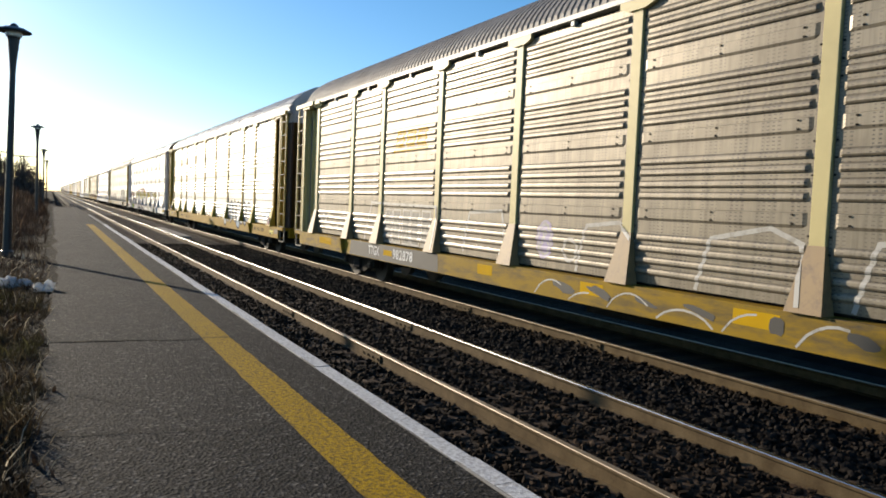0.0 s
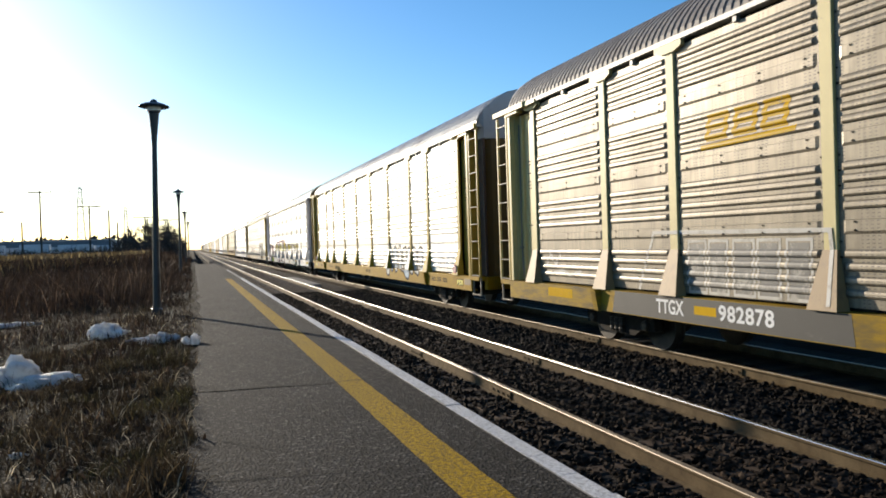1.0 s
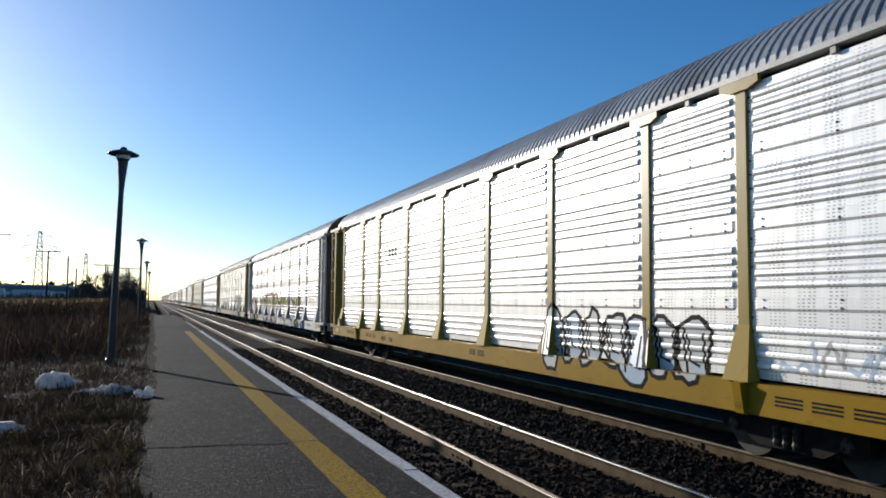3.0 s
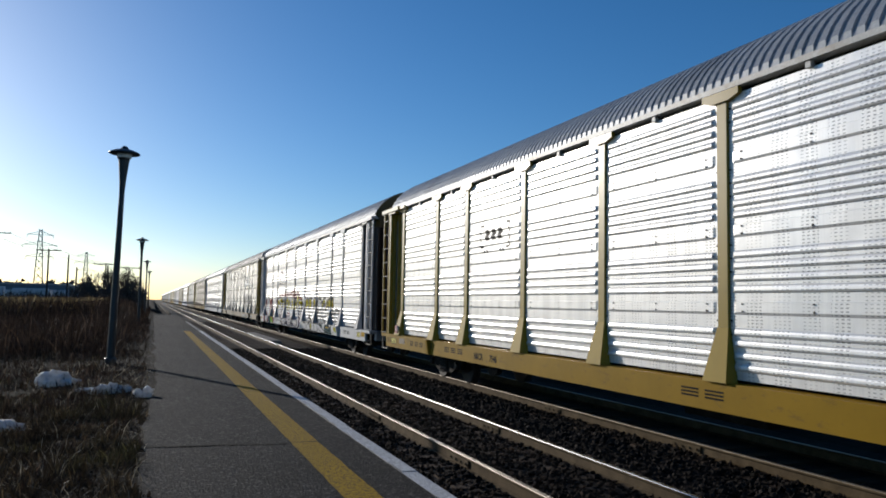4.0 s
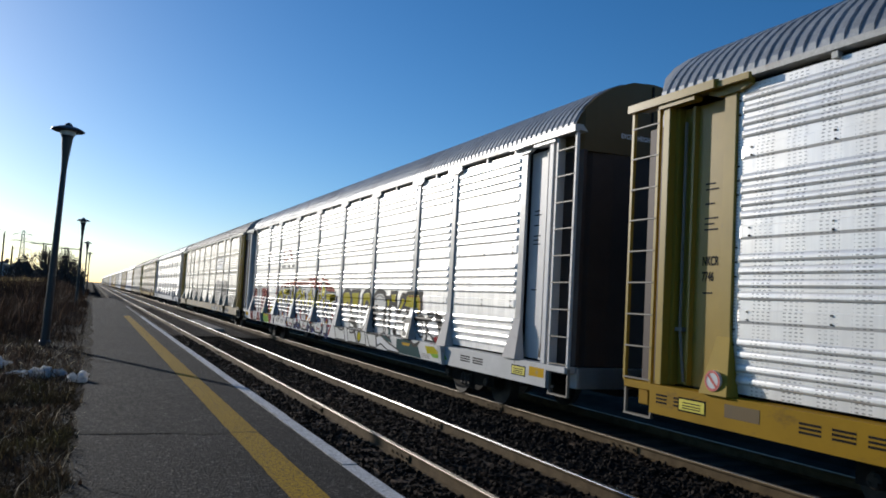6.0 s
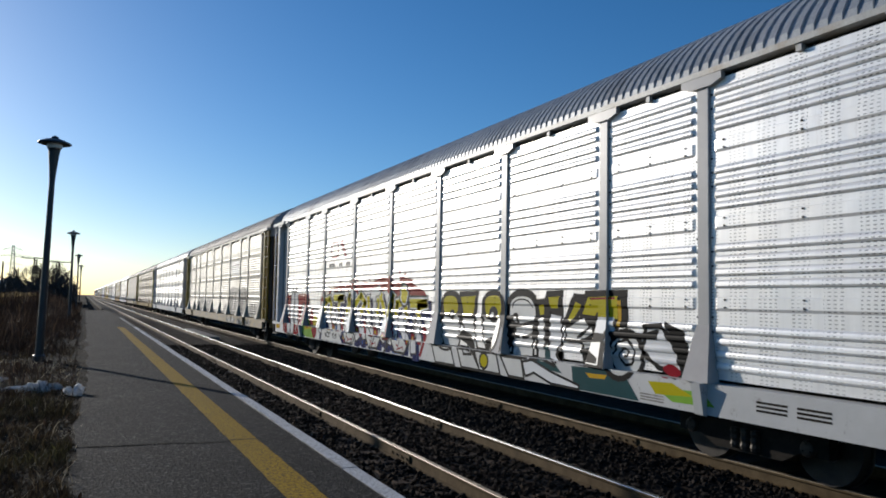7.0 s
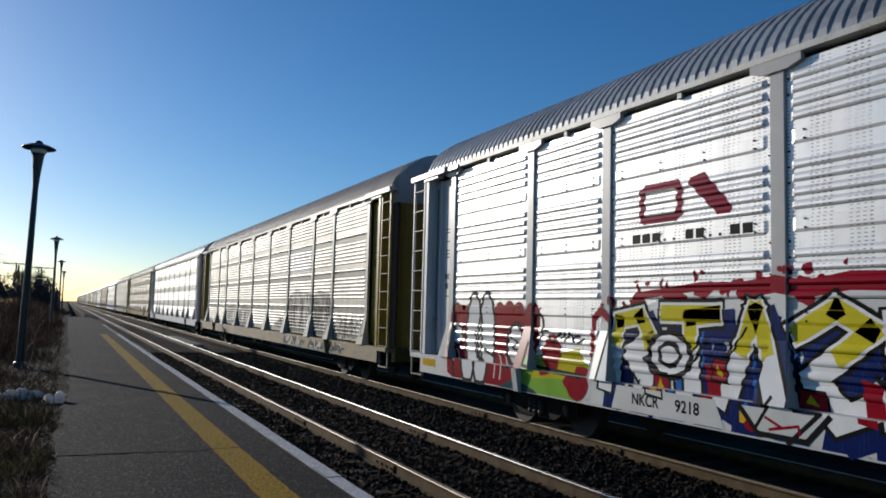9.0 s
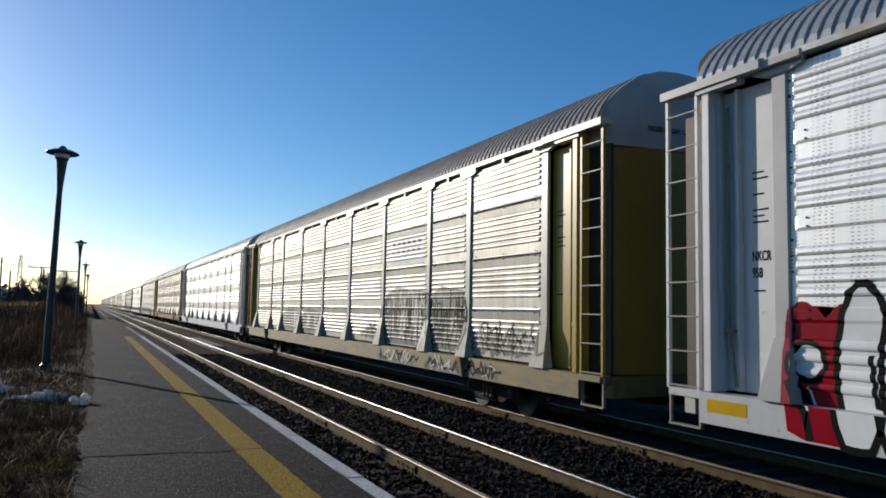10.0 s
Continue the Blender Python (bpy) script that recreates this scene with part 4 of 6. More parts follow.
xy = scatter(rng, 15000, -14.0, -0.3, 58.0, 150.0, 1.3, 0.3, 0.1, 4.0)
blades("far_brush", xy, npr.uniform(0.8, 2.4, len(xy)) * np.clip(-xy[:, 0] / 3.0, 0.3, 1.0), 0.06, 0.35, M["weeds"], "brown brush along the far verge", "weeds", 27)


def thicket(name, n, xs, ys, tall, label, seed):
    """A tangle of fine dark twigs."""
    r = np.random.default_rng(seed)
    x, y = r.uniform(*xs, n), r.uniform(*ys, n)
    top = np.array([tall * (0.65 + 0.5 * noise.noise((a * 0.35, b * 0.1, seed))) for a, b in zip(x, y)])
    z = r.uniform(0, 1, n) ** 0.8 * top - 0.5
    d = r.normal(size=(n, 3)) * np.array([0.28, 0.28, 0.5])
    w = r.normal(size=(n, 3)) * 0.035
    c = np.stack([x, y, z], 1)
    v = np.stack([c - w, c + w, c + d], 1).reshape(-1, 3)
    f = (np.arange(n)[:, None] * 3 + np.array([[0, 1, 2]])).tolist()
    return solid(name, mesh_from(name, v.tolist(), f, M["twigs"]), None, label, "brush", "stuff")


thicket("thicket", 15000, (-10.5, -1.2), (110, 150), 5.6, "dense dark leafless thicket below the trees", 3)
thicket("low_thicket", 12000, (-30.0, -8.0), (125, 160), 3.6, "low dark leafless brush at the field's end", 5)


def snow_patch(x, y, sx, sy, h, seed, label):
    bm = bmesh.new()
    bmesh.ops.create_icosphere(bm, subdivisions=4, radius=1.0)
    for v in bm.verts:
        d = 1 + 0.6 * noise.noise((v.co.x * 1.8 + seed, v.co.y * 1.8, v.co.z)) + 0.35 * noise.noise((v.co.x * 4 + seed, v.co.y * 4, v.co.z * 4))
        edge = 1 + 0.4 * noise.noise((math.atan2(v.co.y, v.co.x) * 2 + seed, seed, 0))
        v.co = Vector((v.co.x * sx * d * edge, v.co.y * sy * d * edge, max(-0.12, v.co.z * h * d)))
    for f in bm.faces:
        f.smooth = True
    return solid("snow_patch", bm, M["snow"], label, "snow", "", pose(x, y, ground_z(x, y) + 0.02), "snow patches")


for i, (x, y, sx, sy, h) in enumerate([(-1.75, 17.6, 0.36, 0.3, 0.26), (-0.62, 15.3, 0.28, 0.2, 0.16), (-1.1, 15.9, 0.22, 0.12, 0.07), (-0.08, 14.5, 0.15, 0.12, 0.14),
                                        (-2.55, 12.6, 0.34, 0.32, 0.30), (-2.02, 11.9, 0.40, 0.30, 0.12), (-4.9, 23.6, 0.7, 0.3, 0.10), (-2.9, 10.2, 0.22, 0.12, 0.06), (-1.55, 7.6, 0.07, 0.05, 0.03)]):
    snow_patch(x, y, sx, sy, h, i * 7.3, "small old snow patch melting in the dead grass")


def bare_tree(x, y, height, seed, spread=0.55):
    rng = random.Random(seed)
    tree = thing("bare_tree", "leafless grey-brown winter tree", "tree", pose(x, y, ground_z(x, y) - 0.05), "bare trees")
    trunk, limbs = bmesh.new(), []
    verts, faces = [], []

    def twig(p, d, ln, r, depth):
        q = p + d * ln
        if depth <= 1:
            rod(trunk, p, q, r, r * 0.7, 6)
        else:
            side = d.cross(Vector((0.3, 0.2, 1))).normalized() * r
            k = len(verts)
            verts.extend([p - side, p + side, q + side * 0.3, q - side * 0.3])
            faces.append((k, k + 1, k + 2, k + 3))
            up = side.cross(d).normalized() * r
            verts.extend([p - up, p + up, q + up * 0.3, q - up * 0.3])
            faces.append((k + 4, k + 5, k + 6, k + 7))
        if depth < 5:
            for _ in range(4 if depth < 4 else 3):
                nd = (d + Vector((rng.uniform(-1, 1), rng.uniform(-1, 1), rng.uniform(-0.2, 0.9))) * spread).normalized()
                twig(p + d * ln * rng.uniform(0.45, 1.0), nd, ln * rng.uniform(0.55, 0.8), r * 0.55, depth + 1)

    twig(Vector((0, 0, 0)), Vector((0, 0, 1)), height * 0.36, height * 0.018, 0)
    part("trunk", trunk, M["bark"], tree)
    part("crown", mesh_from("crown", [tuple(v) for v in verts], faces, M["twigs"]), None, tree, "fine bare twigs")
    return tree


for i, (x, y, h) in enumerate([(-8.9, 150, 8.2), (-7.0, 152, 8.6), (-4.6, 128, 7.6), (-5.9, 126, 7.4), (-3.6, 124, 7.2), (-2.6, 130, 6.2), (-6.8, 140, 7.9), (-4.0, 140, 8.4), (-9.8, 128, 5.2),
                               (-11.5, 150, 5.6), (-13.0, 170, 5.0), (-2.2, 165, 4.6), (-1.6, 190, 4.2), (-3.0, 112, 5.4)]):
    bare_tree(x, y, h, 100 + i)


# ---- lamps, poles and pylons ----
def street_lamp(x, y, lean):
    lamp = thing("platform_lamp", "dark tapered platform lamp post with a disc shade", "lamp post", pose(x, y, ground_z(x, y) + 0.02, 0, lean, 0), "platform lamps")
    bm = bmesh.new()
    lathe(bm, [(0.15, -0.15), (0.15, 0.12), (0.105, 0.16), (0.095, 1.2), (0.075, 3.6), (0.07, 4.62)], 14)
    part("pole", bm, M["lamp_paint"], lamp)
    bm = bmesh.new()
    lathe(bm, [(0.07, 4.62), (0.085, 4.9), (0.14, 5.48), (0.165, 5.54)], 14)
    part("collar", bm, M["lamp_paint"], lamp, "flared cone under the lantern")
    bm = bmesh.new()
    lathe(bm, [(0.15, 5.54), (0.19, 5.56), (0.19, 5.66), (0.15, 5.68)], 14)
    part("lens", bm, M["lamp_glass"], lamp, "pale lamp lens")
    bm = bmesh.new()
    lathe(bm, [(0.38, 5.655), (0.41, 5.67), (0.40, 5.70), (0.24, 5.77), (0.11, 5.80), (0.075, 5.86), (0.02, 5.89)], 24)
    part("shade", bm, M["lamp_paint"], lamp, "wide disc shade with a small cap")
    return lamp


street_lamp(-0.99, 22.32, 1.0)
street_lamp(-0.82, 54.6, 0.0)
street_lamp(-0.72, 87.0, 0.0)
street_lamp(-0.6, 119.0, 0.0)


def utility_pole(x, y, height, arms, turn=0.0):
    pole = thing("utility_pole", "brown wooden utility pole with crossarm", "utility pole", pose(x, y, -0.5, 0, 0, turn), "utility poles")
    bm = bmesh.new()
    rod(bm, (0, 0, 0), (0, 0, height + 0.5), 0.19, 0.13, 10)
    part("shaft", bm, M["wood_pole"], pole)
    for z, w in arms:
        bm = bmesh.new()
        box(bm, -w, w, -0.07, 0.07, height + 0.5 - z - 0.09, height + 0.5 - z + 0.09)
        arm = part("crossarm", bm, M["wood_pole"], pole)
        for k in (-1, -0.5, 0.5, 1):
            bm = bmesh.new()
            lathe(bm, [(0.03, 0.0), (0.07, 0.05), (0.05, 0.12), (0.07, 0.18), (0.02, 0.24)], 8, (k * w * 0.92, 0))
            bm.transform(Matrix.Translation((0, 0, height + 0.5 - z + 0.09)))
            part("insulator", bm, M["lamp_glass"], arm)
    return pole


for x, y, h, arms in [(-25.4, 150, 12.9, [(0.25, 1.9)]), (-17.5, 150, 10.2, [(0.25, 2.0)]), (-14.3, 150, 9.3, []), (-12.9, 150, 7.1, []), (-28.4, 150, 7.4, []),
                      (-9.0, 165, 8.6, [(0.2, 2.2)]), (-5.0, 175, 8.4, [(0.2, 2.2)]), (-7.3, 140, 7.2, []), (-30.6, 140, 9.0, [(0.3, 1.6)])]:
    utility_pole(x, y, h, arms)


def pylon(x, y, height, turn):
    py = thing("lattice_pylon", "grey steel lattice transmission pylon", "pylon", pose(x, y, -0.6, 0, 0, turn), "pylons")
    bm = bmesh.new()
    n = 11
    lev = [(height * (1 - (1 - k / n) ** 1.15), (height * 0.045) * (1 - k / n) + 0.6) for k in range(n + 1)]
    for (za, wa), (zb, wb) in zip(lev, lev[1:]):
        ca = [(sx * wa, sy * wa, za) for sx, sy in ((-1, -1), (1, -1), (1, 1), (-1, 1))]
        cb = [(sx * wb, sy * wb, zb) for sx, sy in ((-1, -1), (1, -1), (1, 1), (-1, 1))]
        for k in range(4):
            rod(bm, ca[k], cb[k], 0.16, n=4)
            rod(bm, ca[k], cb[(k + 1) % 4], 0.08, n=4)
            rod(bm, ca[(k + 1) % 4], cb[k], 0.08, n=4)
    part("tower", bm, M["pylon_steel"], py)
    for z, w in ((0.92, 0.16), (0.78, 0.21), (0.62, 0.17)):
        bm = bmesh.new()
        for sy in (-0.5, 0.5):
            rod(bm, (-w * height, 0, height * z), (w * height, 0, height * z), 0.12, n=4)
            rod(bm, (-w * height, 0, height * z), (0, sy, height * (z + 0.05)), 0.1, n=4)
            rod(bm, (w * height, 0, height * z), (0, sy, height * (z + 0.05)), 0.1, n=4)
        arm = part("crossarm", bm, M["pylon_steel"], py)
        for sx in (-1, 1):
            bm = bmesh.new()
            rod(bm, (sx * w * height, 0, height * z), (sx * w * height, 0, height * (z - 0.05)), 0.12, n=6)
            part("insulator", bm, M["lamp_glass"], arm)
    return py


pylon(-49.5, 392, 33.5, 12)
pylon(-46.2, 605, 35.5, 12)
pylon(-96.0, 450, 31.0, 12)


# ---- the yard behind the reeds ----
def warehouse(x0, x1, y, h, depth):
    wh = thing("warehouse", "long low blue-grey sheet-metal warehouse", "building", pose(x0, y, -0.6))
    ln = x1 - x0
    bm = bmesh.new()
    box(bm, 0, ln, 0, depth, 0, h)
    part("wall", bm, M["warehouse"], wh)
    bm = bmesh.new()
    box(bm, -0.4, ln + 0.4, -0.4, depth + 0.4, h, h + 0.35)
    part("roof", bm, M["roof"], wh)
    k = 0
    while 3 + k * 6.0 < ln - 4:
        bm = bmesh.new()
        box(bm, 3 + k * 6.0, 6.4 + k * 6.0, -0.06, 0.0, 0.6, 3.9)
        part("loading_door", bm, M["trailer"], wh, "pale roller door")
        k += 1
    return wh


warehouse(-120, -19.5, 205, 5.2, 40)


def semi_trailer(x, y, ln, h, turn):
    tr = thing("semi_trailer", "parked white box trailer", "trailer", pose(x, y, -0.6, 0, 0, turn), "parked trailers")
    bm = bmesh.new()
    box(bm, 0, ln, 0, 2.6, 1.15, h, 0.05)
    part("box", bm, M["trailer"], tr)
    bm = bmesh.new()
    box(bm, 0.3, ln - 0.3, 0.7, 1.9, 0.95, 1.15)
    part("chassis", bm, M["under"], tr)
    for u in (ln - 1.2, ln - 2.4):
        for v in (0.3, 2.3):
            bm = bmesh.new()
            rod(bm, (u, v - 0.25, 0.5), (u, v + 0.25, 0.5), 0.5, n=16)
            part("wheel", bm, M["under"], tr)
    for v in (0.5, 2.1):
        bm = bmesh.new()
        box(bm, 2.4, 2.55, v - 0.08, v + 0.08, 0.0, 1.0)
        part("landing_leg", bm, M["under"], tr)
    return tr


for i, (x, h) in enumerate([(-60, 4.0), (-46, 4.1), (-37.5, 3.6), (-30.5, 4.1), (-24.5, 3.9), (-18.6, 3.7)]):
    semi_trailer(x, 158 + (i % 3) * 3, (12.2, 5.8, 5.0)[0 if i < 2 else 1 + i % 2], h, (2, -1, 0)[i % 3])


def far_trees():
    """The line of woods on the horizon."""
    rng = np.random.default_rng(9)
    n = 5200
    x = rng.uniform(-420, -14, n)
    y = 300 + rng.uniform(0, 60, n)
    top = 7.5 + 2.5 * np.array([noise.noise((a * 0.05, 0, 2)) for a in x])
    z = rng.uniform(0, 1, n) ** 0.7 * top
    s = rng.uniform(0.5, 1.5, n)
    verts, faces = [], []
    for k in range(n):
        c = np.array([x[k], y[k], z[k] - 0.6])
        d = rng.normal(size=(3, 3)) * s[k]
        i = len(verts)
        verts += [tuple(c + d[0]), tuple(c + d[1]), tuple(c + d[2])]
        faces.append((i, i + 1, i + 2))
    return solid("far_woods", mesh_from("far_woods", verts, faces, M["twigs"]), None, "dark line of distant leafless woods", "woods", "stuff")


far_trees()


def wire(a, b, sag):
    cu = bpy.data.curves.new("overhead_wire", "CURVE")
    cu.dimensions, cu.bevel_depth, cu.bevel_resolution = "3D", 0.03, 0
    sp = cu.splines.new("POLY")
    sp.points.add(12)
    for k in range(13):
        t = k / 12
        p = Vector(a).lerp(Vector(b), t) - Vector((0, 0, sag * 4 * t * (1 - t)))
        sp.points[k].co = (*p, 1)
    ob = new("overhead_wire", cu)
    cu.materials.append(M["cable"])
    return tagged(ob, "thin black overhead wire strung between poles", "wire", "overhead wires")


for dx in (-1.7, 1.7):
    wire((-25.4 + dx, 150, 12.7), (-17.5 + dx, 150, 10.0), 0.3)
    wire((-17.5 + dx, 150, 10.0), (-9.0 + dx, 165, 8.4), 0.3)
    wire((-9.0 + dx, 165, 8.4), (-5.0 + dx, 175, 8.2), 0.2)
    wire((-60.0 + dx, 150, 13.0), (-25.4 + dx, 150, 12.7), 0.8)


# ---- paint, lettering and signs on the cars ----
Z_BREAKS = [sorted({round(p[0], 4) for p in prof} | {1.03, 1.06, 1.70, 4.6}) for prof in (PROFILE, DENSE_PROFILE)]
U_BREAKS = sorted({p + sgn * POST_W for p in POSTS + END_POSTS for sgn in (-1, 1)})


def on_side(u, z, out=0.006):
    """The pose of flat lettering on the car's near side, reading away from its rear end."""
    m = Matrix(((0, 0, -1, -HALF - out), (-1, 0, 0, u), (0, 1, 0, z), (0, 0, 0, 1)))
    return m


def spray(car, shapes, label, name="graffiti"):
    """Shapes of (material name, outline of (u, z) points, layer), laid over the ridges, posts and sill of the car's side."""
    mats = []
    verts, faces, slots = [], [], []
    prof = DENSE_PROFILE if car.name in DENSE_CARS else PROFILE
    heights, outs = [q[0] for q in prof], [q[1] for q in prof]
    for mat, outline, layer in shapes:
        if mat not in mats:
            mats.append(mat)
        bm = bmesh.new()
        try:
            bm.faces.new([bm.verts.new((0, u, z)) for u, z in outline])
        except ValueError:
            bm.free()
            continue
        bmesh.ops.triangulate(bm, faces=bm.faces)
        us, zs = [p[0] for p in outline], [p[1] for p in outline]
        for z in Z_BREAKS[car.name in DENSE_CARS]:
            if min(zs) < z < max(zs):
                bmesh.ops.bisect_plane(bm, geom=bm.verts[:] + bm.edges[:] + bm.faces[:], plane_co=(0, 0, z), plane_no=(0, 0, 1))
        for u in U_BREAKS:
            if min(us) < u < max(us):
                bmesh.ops.bisect_plane(bm, geom=bm.verts[:] + bm.edges[:] + bm.faces[:], plane_co=(0, u, 0), plane_no=(0, 1, 0))
        for p in POSTS + END_POSTS:
            for sgn in (-1, 1):
                if min(us) < p + sgn * 0.215 and max(us) > p - 0.215 and min(zs) < 1.7:
                    bmesh.ops.bisect_plane(bm, geom=bm.verts[:] + bm.edges[:] + bm.faces[:], plane_co=(0, p + sgn * POST_W, 1.70), plane_no=(0, 0.67, sgn * 0.12))
        for f in bm.faces:
            c = f.calc_center_median()
            k = len(verts)
            inside_post = any(abs(c.y - p) < POST_W + max(0.0, 1.70 - c.z) / 0.67 * 0.12 for p in POSTS + END_POSTS) and c.z > 1.03
            for v in f.verts:
                u, z = v.co.y + (c.y - v.co.y) * 1e-3, v.co.z + (c.z - v.co.z) * 1e-3
                if inside_post:
                    o = POST_X + 0.008 + max(0.0, 1.70 - v.co.z) / 0.67 * (0.184 - POST_X)
                elif c.z < 1.03:
                    o = SILL_X
                elif c.z < 1.07:
                    o = 0.0
                else:
                    o = float(np.interp(v.co.z, heights, outs))
                verts.append((-HALF - o - 0.0015 - 0.0006 * layer, v.co.y, v.co.z))
            faces.append(tuple(range(k, k + len(f.verts))))
            slots.append(mats.index(mat))
        bm.free()
    me = mesh_from(name, verts, faces, M[mats[0]])
    for m in mats[1:]:
        me.materials.append(M[m])
    me.polygons.foreach_set("material_index", slots)
    return part(name, me, None, car, label)


def ellipse(u, z, ru, rz, n=18, turn=0.0, wob=0.0, seed=0.0):
    out = []
    for k in range(n):
        a = 2 * math.pi * k / n
        f = 1 + wob * noise.noise((math.cos(a) * 1.5 + seed, math.sin(a) * 1.5, seed))
        du, dz = ru * f * math.cos(a), rz * f * math.sin(a)
        out.append((u + du * math.cos(turn) - dz * math.sin(turn), z + du * math.sin(turn) + dz * math.cos(turn)))
    return out


def stroke(pts, width, mat, layer):
    """A drawn line of that width, as one outline for each of its stretches."""
    shapes = []
    for i, (a, b) in enumerate(zip(pts, pts[1:])):
        d = Vector((b[0] - a[0], b[1] - a[1]))
        if d.length < 1e-4:
            continue
        d.normalize()
        n = Vector((-d.y, d.x)) * width / 2
        e = d * width * 0.35
        shapes.append((mat, [(a[0] - e.x + n.x, a[1] - e.y + n.y), (b[0] + e.x + n.x, b[1] + e.y + n.y), (b[0] + e.x - n.x, b[1] + e.y - n.y), (a[0] - e.x - n.x, a[1] - e.y - n.y)], layer + 0.06 * (i % 5)))
    return shapes


def ring(pts, width, mat, layer):
    return stroke(pts + pts[:1], width, mat, layer)


def low(pts):
    return [(u, min(max(z, 0.67), 4.6)) for u, z in pts]


def bubble_tag(car):
    """Black-edged pale bubble letters across three posts."""
    rng = random.Random(4)
    sh = []
    for k in range(7):
        u = 9.15 - k * 0.62
        rz = 0.42 if k not in (0, 4) else 0.52
        z = 1.42 - (0.12 if k in (0, 4) else 0.0) - 0.015 * k
        body = low(ellipse(u, z, 0.34, rz, 16, rng.uniform(-0.25, 0.25), 0.35, k * 3.1))
        sh.append((("silver", "pale_blue")[k % 3 == 1], body, 1 + 0.1 * k))
        sh += ring(body, 0.065, "black", 3)
        sh += stroke([(u + 0.2, z + 0.28), (u + 0.14, z - 0.3)], 0.05, "black", 3.6) + stroke([(u - 0.2, z + 0.22), (u - 0.22, z - 0.24)], 0.045, "black", 3.8)
        sh += stroke([(u + 0.12, z + 0.2), (u + 0.05, z - 0.15), (u - 0.1, z - 0.2)], 0.04, "black", 4)
        sh.append(("pale_blue", low(ellipse(u - 0.05, z - 0.22, 0.13, 0.1, 10, 0, 0.3, k)), 2.5))
    return spray(car, sh, "black-outlined pale bubble lettering")


def red_bubble_piece(car):
    sh = [("red", [(25.22, 0.75), (25.32, 1.55), (25.30, 1.88), (25.15, 2.05), (24.95, 2.04), (24.84, 1.92), (24.70, 2.03), (24.5, 1.95), (24.35, 0.68), (25.0, 0.68)], 1),
          ("red", [(23.85, 0.68), (23.75, 1.9), (23.55, 2.06), (23.32, 2.04), (23.2, 1.92), (23.05, 2.05), (22.82, 2.03), (22.72, 1.9), (22.5, 2.06), (22.25, 2.0), (22.28, 1.4), (22.7, 0.68)], 1)]
    sh += [("red", ellipse(u, z, 0.17, 0.17, 16), 1.2) for u, z in ((25.12, 1.92), (24.62, 1.9), (23.52, 1.93), (23.2, 1.95), (22.9, 1.93), (22.45, 1.92))]
    for u in (24.42, 23.95):
        body = low(ellipse(u, 1.42, 0.30, 0.85, 18))
        sh.append(("white", body, 2 + 0.2 * (u < 24.2)))
        sh += ring(body, 0.075, "black", 3)
    sh += stroke([(24.35, 1.55), (24.3, 1.1), (24.05, 1.05)], 0.06, "black", 4) + stroke([(24.0, 1.25), (23.7, 1.15)], 0.06, "black", 4)
    eye = ellipse(25.05, 1.47, 0.2, 0.2)
    sh.append(("white", eye, 3))
    sh += ring(eye, 0.06, "black", 4) + stroke([(25.2, 1.25), (25.0, 0.95), (24.95, 0.72)], 0.09, "black", 4)
    face = ellipse(22.98, 1.38, 0.24, 0.36, 16, 0.15)
    sh.append(("white", face, 3))
    sh += ring(face, 0.08, "black", 4) + stroke([(23.1, 1.5), (22.9, 1.42), (23.05, 1.32), (22.85, 1.28)], 0.04, "black", 5)
    for u in (25.05, 23.5, 23.3, 22.85):
        sh += stroke([(u, 1.2), (u - 0.08, 1.0), (u - 0.05, 0.8)], 0.028, "white", 4)
    sh += [("green", [(22.75, 0.68), (22.4, 1.25), (21.4, 1.36), (20.95, 1.2), (21.0, 0.68)], 2), ("lime", [(22.3, 0.9), (22.1, 1.25), (21.2, 1.42), (20.95, 1.0)], 3),
           ("teal", [(23.3, 0.67), (22.8, 0.85), (22.2, 0.72), (22.1, 0.67)], 3), ("red", low(ellipse(21.9, 1.3, 0.25, 0.32, 14, 0.2, 0.4, 2.0)), 4), ("red", low(ellipse(21.1, 0.92, 0.3, 0.22, 12, 0, 0.4, 5.0)), 4)]
    sh += ring(ellipse(22.28, 1.7, 0.12, 0.22, 12), 0.045, "black", 5)
    rng = random.Random(6)
    for k in range(9):
        u = 22.1 - k * 0.11
        sh += stroke([(u, 1.55 + rng.uniform(-0.1, 0.16)), (u - 0.12, 1.5 + rng.uniform(-0.12, 0.2))], 0.04, "black", 6)
    sh += stroke([(22.45, 1.45), (22.5, 1.08), (21.0, 1.02)], 0.05, "black", 5)
    return spray(car, sh, "red and white bubble-letter graffiti with black edges")


def glyph(pts, wide, fill, layer, shade="blue"):
    """One fat letter: a dropped shade, a black edge and a fill."""
    out = stroke([(u - 0.16, z - 0.13) for u, z in pts], wide + 0.10, shade, layer)
    out += stroke(pts, wide + 0.09, "black", layer + 0.7)
    return out + stroke(pts, wide, fill, layer + 1.4)


